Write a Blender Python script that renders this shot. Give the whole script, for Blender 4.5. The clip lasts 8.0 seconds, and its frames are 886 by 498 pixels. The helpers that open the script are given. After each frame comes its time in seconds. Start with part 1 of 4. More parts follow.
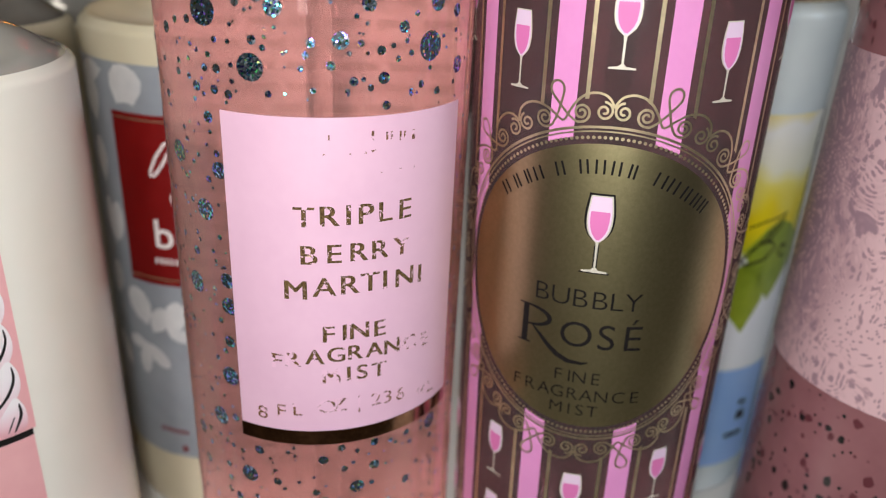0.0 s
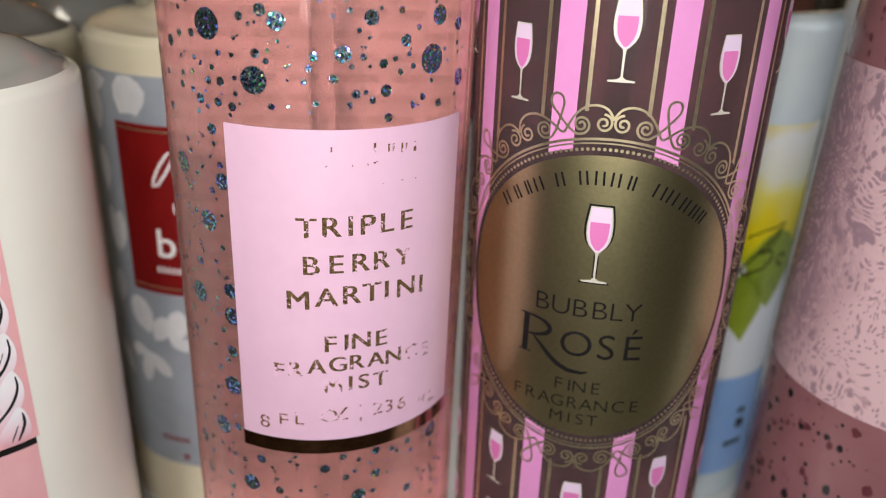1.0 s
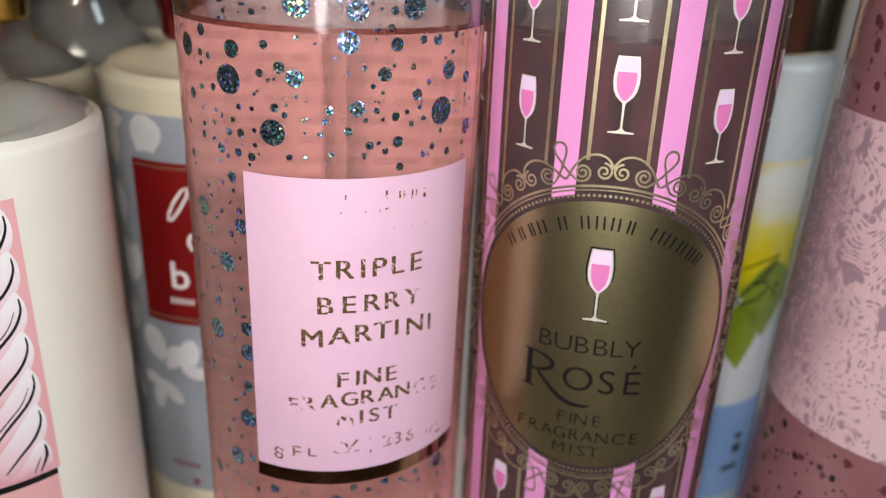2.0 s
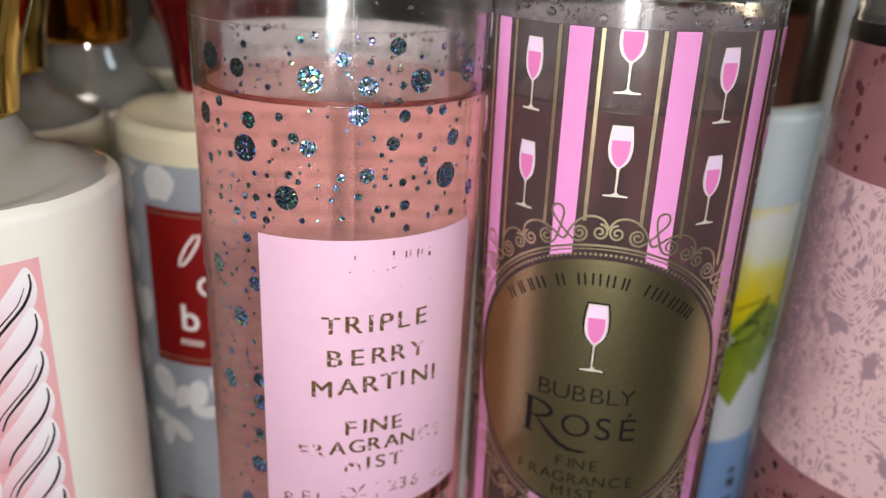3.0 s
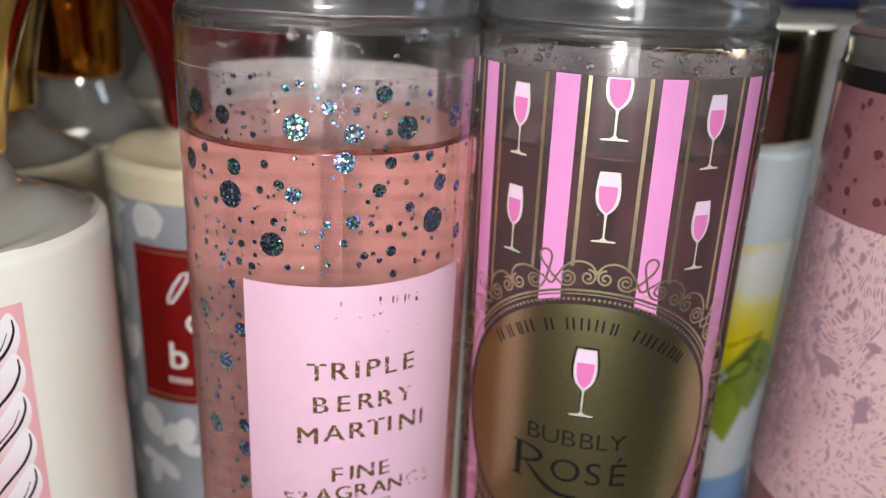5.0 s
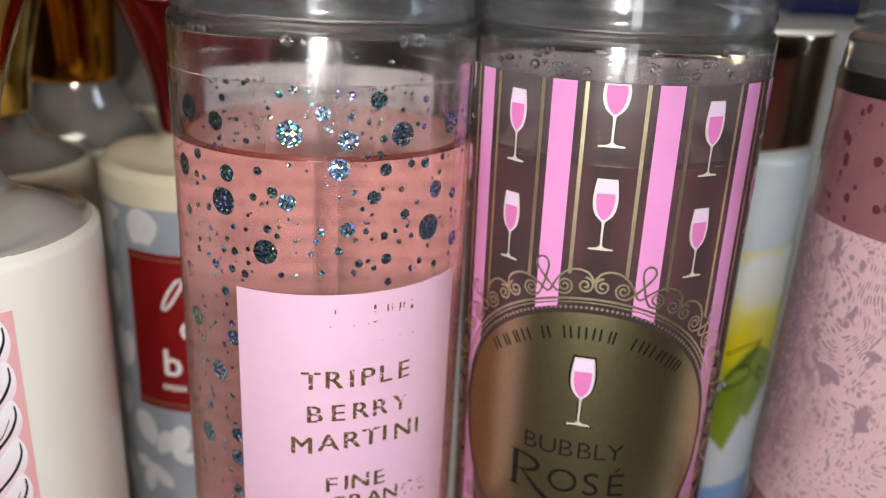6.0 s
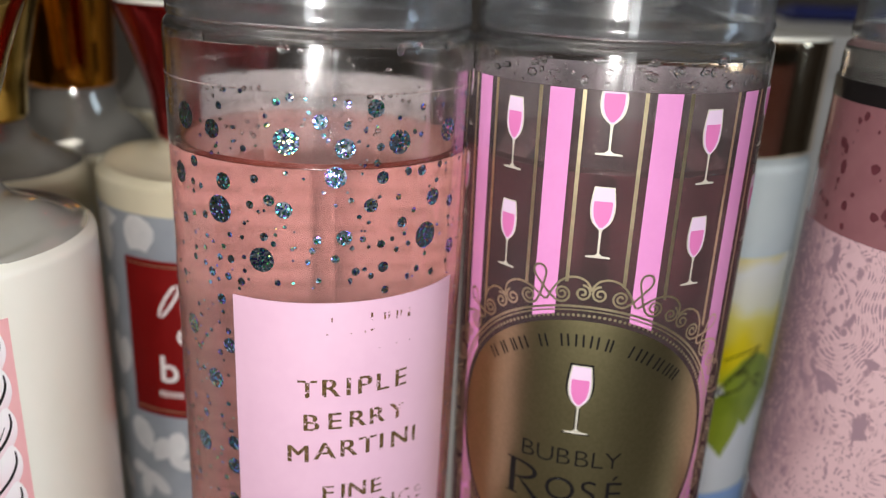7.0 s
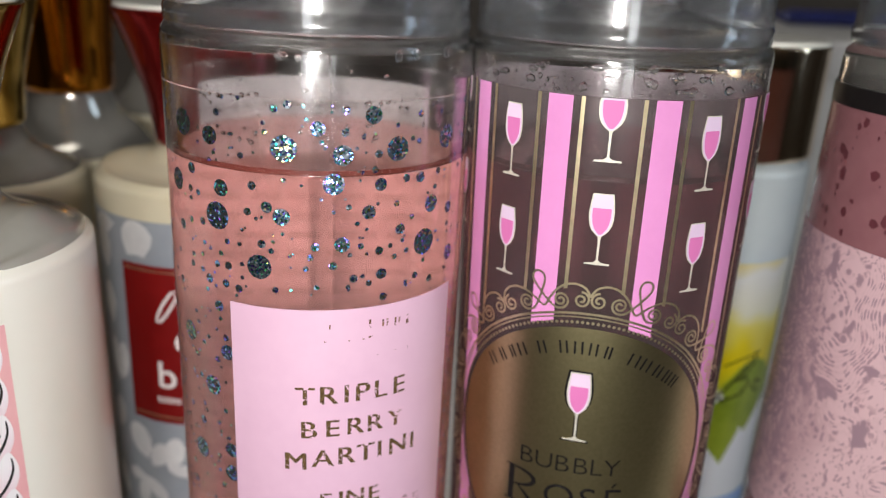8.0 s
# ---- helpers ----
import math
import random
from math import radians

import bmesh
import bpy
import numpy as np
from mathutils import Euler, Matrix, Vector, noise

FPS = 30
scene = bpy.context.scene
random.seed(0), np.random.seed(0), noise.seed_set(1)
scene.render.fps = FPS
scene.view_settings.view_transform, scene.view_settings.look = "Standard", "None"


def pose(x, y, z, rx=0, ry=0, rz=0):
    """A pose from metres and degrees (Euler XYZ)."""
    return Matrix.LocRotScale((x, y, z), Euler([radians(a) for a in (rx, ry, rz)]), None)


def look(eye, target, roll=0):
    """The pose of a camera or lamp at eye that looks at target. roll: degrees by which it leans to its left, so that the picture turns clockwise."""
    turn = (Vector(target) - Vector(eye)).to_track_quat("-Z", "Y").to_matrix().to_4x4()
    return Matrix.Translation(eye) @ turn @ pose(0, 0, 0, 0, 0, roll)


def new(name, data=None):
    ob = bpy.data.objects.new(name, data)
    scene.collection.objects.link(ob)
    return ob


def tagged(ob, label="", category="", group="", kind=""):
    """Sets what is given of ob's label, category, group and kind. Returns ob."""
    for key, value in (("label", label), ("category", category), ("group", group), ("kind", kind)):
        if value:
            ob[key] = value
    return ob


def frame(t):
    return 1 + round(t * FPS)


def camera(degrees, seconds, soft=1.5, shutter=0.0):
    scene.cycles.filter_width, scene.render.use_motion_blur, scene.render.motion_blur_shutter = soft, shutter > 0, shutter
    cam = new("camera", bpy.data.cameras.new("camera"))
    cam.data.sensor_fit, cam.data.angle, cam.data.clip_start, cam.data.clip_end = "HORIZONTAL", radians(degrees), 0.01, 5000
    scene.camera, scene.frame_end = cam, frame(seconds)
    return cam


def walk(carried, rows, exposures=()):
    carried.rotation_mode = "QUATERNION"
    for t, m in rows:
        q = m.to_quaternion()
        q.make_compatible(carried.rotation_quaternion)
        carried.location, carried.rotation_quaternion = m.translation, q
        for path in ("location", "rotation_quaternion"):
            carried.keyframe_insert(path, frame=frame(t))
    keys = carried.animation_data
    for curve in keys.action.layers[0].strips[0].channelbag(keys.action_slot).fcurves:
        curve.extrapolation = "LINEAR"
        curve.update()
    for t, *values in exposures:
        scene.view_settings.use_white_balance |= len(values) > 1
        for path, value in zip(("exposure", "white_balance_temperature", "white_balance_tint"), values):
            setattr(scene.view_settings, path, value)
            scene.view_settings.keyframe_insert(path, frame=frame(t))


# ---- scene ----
cam = camera(59.23, 8.0, soft=1.1)
PATH = [  # seconds, x, y, z in centimetres, yaw, pitch, roll
    (0.0, 0.065, -12.005, 12.656, 2.093, -24.506, 2.277),
    (0.5, 0.066, -12.015, 12.672, 2.112, -24.275, 2.280),
    (1.0, 0.047, -12.075, 12.749, 2.099, -24.027, 2.294),
    (1.5, -0.004, -12.182, 12.905, 2.109, -23.637, 2.332),
    (1.7, -0.040, -12.247, 13.062, 2.087, -23.437, 2.364),
    (2.8, -0.190, -12.739, 14.025, 1.960, -22.127, 2.461),
    (3.0, -0.206, -12.723, 14.132, 1.897, -21.910, 2.487),
    (3.5, -0.204, -12.700, 14.306, 1.850, -21.384, 2.505),
    (4.0, -0.170, -12.625, 14.390, 1.784, -21.079, 2.549),
    (4.5, -0.120, -12.580, 14.467, 1.765, -20.733, 2.551),
    (6.0, -0.036, -12.368, 14.469, 1.685, -20.140, 2.620),
    (6.5, -0.037, -12.364, 14.513, 1.614, -19.996, 2.669),
    (7.0, -0.017, -12.323, 14.519, 1.592, -19.872, 2.697),
    (7.5, -0.016, -12.300, 14.546, 1.551, -19.737, 2.717),
    (8.0, -0.007, -12.268, 14.561, 1.547, -19.664, 2.721),
]
walk(cam, [(t, pose(x / 100, y / 100, z / 100, 0, 0, yaw) @ pose(0, 0, 0, 90 + pitch) @ pose(0, 0, 0, 0, 0, roll)) for t, x, y, z, yaw, pitch, roll in PATH])
cam.data.dof.use_dof, cam.data.dof.focus_distance, cam.data.dof.aperture_fstop = True, 0.106, 16.0
# ---- light ----
BASE = -1.4  # table top, in centimetres below the height scale used for the bottles
CM = 0.01

world = bpy.data.worlds.new("room_light")
world.use_nodes = True
world.node_tree.nodes["Background"].inputs["Color"].default_value = (0.80, 0.88, 1.0, 1)
world.node_tree.nodes["Background"].inputs["Strength"].default_value = 0.05
scene.world = world


def lamp(name, m, power, w, h, color):
    data = bpy.data.lights.new(name, "AREA")
    data.shape, data.size, data.size_y = "RECTANGLE", w, h
    data.energy, data.color = power, color
    ob = new(name, data)
    ob.matrix_world = m
    return ob


# the torch beside the lens, the ceiling panel and the window of the room
lamp("torch", look((-0.006, -0.138, 0.131), (0.012, 0.01, 0.060)), 0.196, 0.016, 0.018, (1.0, 0.97, 0.94))
lamp("ceiling_panel", look((-0.25, -0.35, 1.60), (0.0, 0.05, 0.0)), 7.0, 0.9, 0.6, (1.0, 0.95, 0.88))
lamp("window_south", look((0.02, -1.65, 0.30), (0.0, 0.0, 0.1)), 4.5, 0.20, 1.1, (0.96, 0.98, 1.0))
lamp("window_east", look((1.55, -0.28, 0.40), (0.0, 0.0, 0.1)), 3.2, 0.22, 1.0, (0.62, 0.80, 1.0))
scene.view_settings.exposure = 0.0


# ---- materials ----
def material(name, color=(0.8, 0.8, 0.8), rough=0.4, metal=0.0, **more):
    m = bpy.data.materials.new(name)
    m.use_nodes = True
    b = m.node_tree.nodes["Principled BSDF"]
    b.inputs["Base Color"].default_value = (*color, 1)
    b.inputs["Roughness"].default_value = rough
    b.inputs["Metallic"].default_value = metal
    for key, value in more.items():
        b.inputs[key.replace("_", " ")].default_value = value
    return m


def node(m, kind, **inputs):
    n = m.node_tree.nodes.new(kind)
    for key, value in inputs.items():
        n.inputs[key.replace("_", " ")].default_value = value
    return n


def link(m, a, out, b, into):
    m.node_tree.links.new(a.outputs[out], b.inputs[into])


def bsdf(m):
    return m.node_tree.nodes["Principled BSDF"]


def coords(m, stretch=(1, 1, 1)):
    tc = node(m, "ShaderNodeTexCoord")
    mp = node(m, "ShaderNodeMapping")
    mp.inputs["Scale"].default_value = stretch
    link(m, tc, "Object", mp, "Vector")
    return mp


def ramp(m, stops, interpolation="LINEAR"):
    r = node(m, "ShaderNodeValToRGB")
    r.color_ramp.interpolation = interpolation
    el = r.color_ramp.elements
    while len(el) < len(stops):
        el.new(0.5)
    for e, (pos, col) in zip(el, stops):
        e.position, e.color = pos, (*col, 1)
    return r


def mottled(name, dark, light, scale, rough=0.4, metal=0.0, bump=0.0, grain=6.0, stretch=(1, 1, 1), **more):
    """A surface whose colour wanders between two tones at two scales, with fine relief."""
    m = material(name, light, rough, metal, **more)
    mp = coords(m, stretch)
    a = node(m, "ShaderNodeTexNoise", Scale=scale, Detail=4.0)
    b = node(m, "ShaderNodeTexNoise", Scale=scale * grain, Detail=3.0)
    link(m, mp, "Vector", a, "Vector")
    link(m, mp, "Vector", b, "Vector")
    mix = node(m, "ShaderNodeMath")
    mix.operation = "MULTIPLY_ADD"
    mix.inputs[1].default_value = 0.35
    half = node(m, "ShaderNodeMath")
    half.operation = "MULTIPLY"
    half.inputs[1].default_value = 0.65
    link(m, b, "Fac", mix, 0)
    link(m, a, "Fac", half, 0)
    link(m, half, "Value", mix, 2)
    r = ramp(m, [(0.35, dark), (0.65, light)])
    link(m, mix, "Value", r, "Fac")
    link(m, r, "Color", bsdf(m), "Base Color")
    rr = ramp(m, [(0.3, (rough * 0.94,) * 3), (0.7, (min(1, rough * 1.08),) * 3)])
    link(m, b, "Fac", rr, "Fac")
    link(m, rr, "Color", bsdf(m), "Roughness")
    if bump:
        bp = node(m, "ShaderNodeBump", Strength=bump, Distance=0.0003)
        link(m, b, "Fac", bp, "Height")
        link(m, bp, "Normal", bsdf(m), "Normal")
    return m


def clear_plastic(name, tint, ior, rough, bump=0.0, scale=60.0):
    m = material(name, tint, rough, 0.0, Transmission_Weight=1.0, IOR=ior)
    if bump:
        mp = coords(m, (1, 1, 2.2))
        n = node(m, "ShaderNodeTexNoise", Scale=scale, Detail=2.0)
        link(m, mp, "Vector", n, "Vector")
        bp = node(m, "ShaderNodeBump", Strength=bump, Distance=0.0006)
        link(m, n, "Fac", bp, "Height")
        link(m, bp, "Normal", bsdf(m), "Normal")
    return m


PET = clear_plastic("clear_pet", (0.97, 0.97, 0.97), 1.45, 0.09)
bsdf(PET).inputs["Coat Weight"].default_value, bsdf(PET).inputs["Coat Roughness"].default_value = 0.10, 0.20  # fine scratches spread the highlights
MILKY = material("milky_shoulder_plastic", (0.50, 0.49, 0.45), 0.10, 0.0, Transmission_Weight=0.85, IOR=1.4)
CAP_CLEAR = clear_plastic("clear_cap_plastic", (0.80, 0.82, 0.85), 1.45, 0.06, 0.05, 30)
bsdf(CAP_CLEAR).inputs["Transmission Weight"].default_value = 0.985  # fine scratches scatter some light
bsdf(CAP_CLEAR).inputs["Coat Weight"].default_value, bsdf(CAP_CLEAR).inputs["Coat Roughness"].default_value = 0.22, 0.22
PINK_LIQUID = clear_plastic("pink_liquid", (0.95, 0.53, 0.49), 1.34, 0.0, 0.0)
bsdf(PINK_LIQUID).inputs["Transmission Weight"].default_value = 0.86  # a little cloudy
# opaque dark colours: the shade along the clear liquids' edges, painted in
MENISCUS_SHADE = material("red_liquid_edge_shade", (0.075, 0.015, 0.011), 0.6, 0.0, Specular_IOR_Level=0.1)
MENISCUS_SHADE_ROSE = material("rose_liquid_edge_shade", (0.05, 0.02, 0.022), 0.6, 0.0, Specular_IOR_Level=0.1)
ROSE_LIQUID = clear_plastic("rose_liquid", (0.85, 0.42, 0.48), 1.34, 0.0)
TUBE_SUNK = clear_plastic("clear_tube_in_rose_liquid", (0.98, 0.97, 0.97), 1.01, 0.0)
TUBE = clear_plastic("clear_tube", (0.90, 0.86, 0.85), 1.06, 0.05)
LABEL_PINK = mottled("pink_paper", (0.70, 0.44, 0.585), (0.735, 0.475, 0.615), 90, 0.5, bump=0.02)
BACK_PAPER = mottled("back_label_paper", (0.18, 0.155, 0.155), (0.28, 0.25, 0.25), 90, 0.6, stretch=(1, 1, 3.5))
BACK_PRINT = material("back_label_print", (0.15, 0.12, 0.12), 0.6)
MAUVE_BACK = mottled("mauve_back_label", (0.17, 0.14, 0.15), (0.23, 0.195, 0.21), 60, 0.6)
STRIPE_PINK = mottled("pink_ink", (0.74, 0.29, 0.595), (0.77, 0.31, 0.62), 200, 0.30)
GLASS_PINK = material("glass_print_pink", (0.70, 0.18, 0.46), 0.6)
GLASS_PALE = material("glass_print_pale", (0.78, 0.60, 0.78), 0.6)
BLACK_INK = material("black_ink", (0.012, 0.010, 0.010), 0.45, Specular_IOR_Level=0.15)
GOLD_INK = mottled("gold_foil_print", (0.58, 0.49, 0.30), (0.76, 0.66, 0.43), 500, 0.34, 0.9, 0.03)
GOLD_DISC = mottled("brushed_gold_label", (0.49, 0.425, 0.225), (0.575, 0.50, 0.27), 1500, 0.345, 1.0, 0.04, 3)
SILVER_INK = mottled("silver_print", (0.56, 0.53, 0.44), (0.68, 0.64, 0.55), 500, 0.5, 0.2)
WHITE_PLASTIC = mottled("cream_white_plastic", (0.81, 0.79, 0.70), (0.86, 0.845, 0.765), 18, 0.20)
CREAM_PLASTIC = mottled("cream_plastic", (0.66, 0.60, 0.43), (0.72, 0.66, 0.50), 22, 0.25)
PEARL = mottled("pearl_silver_plastic", (0.33, 0.31, 0.275), (0.46, 0.44, 0.40), 30, 0.10, 0.5)
PEARL_WHITE = mottled("pearl_white_plastic", (0.47, 0.455, 0.41), (0.56, 0.545, 0.50), 30, 0.08, 0.35)
GOLD_CAP = mottled("gold_cap_metal", (0.66, 0.41, 0.09), (0.80, 0.54, 0.16), 40, 0.10, 1.0)
PALE_GOLD = mottled("pale_gold_cap_metal", (0.78, 0.60, 0.40), (0.88, 0.70, 0.50), 40, 0.12, 1.0)
AMBER_CAP = mottled("amber_cap_metal", (0.52, 0.17, 0.012), (0.74, 0.28, 0.03), 40, 0.08, 1.0)
RED_CAP = mottled("red_cap_metal", (0.24, 0.010, 0.010), (0.31, 0.016, 0.014), 40, 0.12, 0.8)
RED_LABEL = mottled("red_label", (0.17, 0.003, 0.003), (0.215, 0.005, 0.005), 60, 0.5, Specular_IOR_Level=0.25)
GREY_LABEL = mottled("grey_label", (0.27, 0.30, 0.34), (0.34, 0.37, 0.41), 50, 0.45)
PETAL = mottled("petal_print", (0.60, 0.61, 0.62), (0.74, 0.74, 0.74), 80, 0.45)
WHITE_INK = material("white_ink", (0.86, 0.83, 0.82), 0.4)
BLACK_RING = material("black_band", (0.012, 0.010, 0.010), 0.45, 0.0, Specular_IOR_Level=0.2)
SOFT_PINK = mottled("soft_pink_label", (0.80, 0.40, 0.42), (0.85, 0.46, 0.47), 60, 0.4)
TABLE = mottled("white_laminate", (0.74, 0.73, 0.71), (0.82, 0.81, 0.79), 9, 0.3, bump=0.02)
WALL = mottled("brown_painted_wall", (0.060, 0.048, 0.038), (0.085, 0.068, 0.054), 5, 0.7, bump=0.1)
OAK_FLOOR = mottled("oak_floor", (0.17, 0.13, 0.09), (0.25, 0.195, 0.14), 7, 0.5, stretch=(1, 6, 1))
CEILING = mottled("ceiling_paint", (0.72, 0.71, 0.69), (0.80, 0.79, 0.77), 4, 0.8)
GREY_BOARD = mottled("light_grey_board", (0.50, 0.49, 0.47), (0.58, 0.57, 0.55), 12, 0.5)
BLUE = mottled("dark_blue_plastic", (0.015, 0.02, 0.10), (0.025, 0.03, 0.15), 40, 0.35)


def sleeve_film():
    """Smoky printed film: lets part of the light through and keeps a soft gloss."""
    m = material("smoky_film", (0.11, 0.09, 0.09), 0.22)
    nt = m.node_tree
    see = node(m, "ShaderNodeBsdfTransparent")
    see.inputs["Color"].default_value = (0.80, 0.75, 0.74, 1)
    mix = node(m, "ShaderNodeMixShader")
    mix.inputs[0].default_value = 0.35
    nt.links.new(see.outputs[0], mix.inputs[1])
    nt.links.new(bsdf(m).outputs[0], mix.inputs[2])
    nt.links.new(mix.outputs[0], nt.nodes["Material Output"].inputs["Surface"])
    return m


SMOKE = sleeve_film()


def glitter():
    """Holographic foil: every small cell tilts its own way and has its own hue."""
    m = material("holographic_foil", (0.3, 0.35, 0.4), 0.42, 1.0)
    v = node(m, "ShaderNodeTexVoronoi", Scale=3800.0)
    place = node(m, "ShaderNodeNewGeometry")
    link(m, place, "Position", v, "Vector")
    hsv = node(m, "ShaderNodeSeparateColor")
    link(m, v, "Color", hsv, "Color")
    # each dot leans to hues of its own
    own = node(m, "ShaderNodeObjectInfo")
    shift = node(m, "ShaderNodeMath")
    shift.operation = "MULTIPLY_ADD"
    shift.inputs[1].default_value = 0.75
    link(m, hsv, "Red", shift, 0)
    wide = node(m, "ShaderNodeMath")
    wide.operation = "MULTIPLY"
    wide.inputs[1].default_value = 0.5
    link(m, own, "Random", wide, 0)
    link(m, wide, "Value", shift, 2)
    turn = node(m, "ShaderNodeMath")
    turn.operation = "FRACT"
    link(m, shift, "Value", turn, 0)
    hue = ramp(m, [(0.0, (0.10, 0.55, 0.95)), (0.14, (0.45, 0.70, 0.92)), (0.28, (0.06, 0.30, 0.98)), (0.42, (0.34, 0.10, 0.98)), (0.54, (0.12, 0.60, 0.95)), (0.66, (0.06, 0.62, 0.60)), (0.75, (0.12, 0.75, 0.20)), (0.83, (0.90, 0.66, 0.25)), (0.90, (0.95, 0.42, 0.28)), (1.0, (0.60, 0.74, 0.95))])
    link(m, turn, "Value", hue, "Fac")
    lit = ramp(m, [(0.50, (0, 0, 0)), (0.60, (1, 1, 1))])
    link(m, hsv, "Green", lit, "Fac")
    mix = node(m, "ShaderNodeMix")
    mix.data_type = "RGBA"
    link(m, lit, "Color", mix, "Factor")
    mix.inputs[6].default_value = (0.11, 0.13, 0.15, 1)
    m.node_tree.links.new(hue.outputs["Color"], mix.inputs[7])
    m.node_tree.links.new(mix.outputs[2], bsdf(m).inputs["Base Color"])
    sub = node(m, "ShaderNodeVectorMath")
    sub.operation = "SUBTRACT"
    sub.inputs[1].default_value = (0.5, 0.5, 0.5)
    link(m, v, "Color", sub, 0)
    sc = node(m, "ShaderNodeVectorMath")
    sc.operation = "SCALE"
    lean = node(m, "ShaderNodeMapRange", To_Min=0.40, To_Max=0.46)
    link(m, lit, "Color", lean, "Value")
    link(m, lean, "Result", sc, "Scale")
    gloss = node(m, "ShaderNodeMapRange", To_Min=0.46, To_Max=0.23)
    link(m, lit, "Color", gloss, "Value")
    link(m, gloss, "Result", bsdf(m), "Roughness")
    link(m, sub, "Vector", sc, 0)
    geo = node(m, "ShaderNodeNewGeometry")
    add = node(m, "ShaderNodeVectorMath")
    add.operation = "ADD"
    link(m, geo, "Normal", add, 0)
    link(m, sc, "Vector", add, 1)
    nrm = node(m, "ShaderNodeVectorMath")
    nrm.operation = "NORMALIZE"
    link(m, add, "Vector", nrm, 0)
    link(m, nrm, "Vector", bsdf(m), "Normal")
    return m


GLITTER = glitter()


def worn_foil(name, foil_dark, foil_light, paper, lost, scale):
    """Foil lettering rubbed off in flakes, which bares the paper."""
    m = material(name, foil_light, 0.2, 1.0)
    mp = coords(m)
    n = node(m, "ShaderNodeTexNoise", Scale=scale, Detail=5.0, Roughness=0.7)
    g = node(m, "ShaderNodeTexNoise", Scale=scale * 3, Detail=3.0)
    link(m, mp, "Vector", n, "Vector")
    link(m, mp, "Vector", g, "Vector")
    tone = ramp(m, [(0.35, foil_dark), (0.62, foil_light)])
    link(m, g, "Fac", tone, "Fac")
    cut = ramp(m, [(lost, (1, 1, 1)), (lost + 0.015, (0, 0, 0))])
    link(m, n, "Fac", cut, "Fac")
    mix = node(m, "ShaderNodeMix")
    mix.data_type = "RGBA"
    link(m, cut, "Color", mix, "Factor")
    m.node_tree.links.new(tone.outputs["Color"], mix.inputs[6])
    mix.inputs[7].default_value = (*paper, 1)
    m.node_tree.links.new(mix.outputs[2], bsdf(m).inputs["Base Color"])
    inv = node(m, "ShaderNodeInvert")
    link(m, cut, "Color", inv, "Color")
    part_metal = node(m, "ShaderNodeMath")
    part_metal.operation = "MULTIPLY"
    part_metal.inputs[1].default_value = 0.6
    link(m, inv, "Color", part_metal, 0)
    link(m, part_metal, "Value", bsdf(m), "Metallic")
    rr = ramp(m, [(0, (0.22,) * 3), (1, (0.45,) * 3)])
    link(m, cut, "Color", rr, "Fac")
    link(m, rr, "Color", bsdf(m), "Roughness")
    return m


PAPER_TONE = (0.76, 0.48, 0.63)
FOIL = worn_foil("worn_copper_foil", (0.11, 0.060, 0.03), (0.42, 0.27, 0.12), PAPER_TONE, 0.40, 1400)
FOIL_WORN = worn_foil("flaked_copper_foil", (0.20, 0.09, 0.05), (0.62, 0.32, 0.16), PAPER_TONE, 0.46, 1000)
FOIL_GONE = worn_foil("rubbed_off_copper_foil", (0.16, 0.08, 0.05), (0.55, 0.30, 0.15), PAPER_TONE, 0.52, 1000)
FOIL_BAND = mottled("copper_band_foil", (0.20, 0.10, 0.06), (0.42, 0.23, 0.13), 300, 0.14, 1.0)


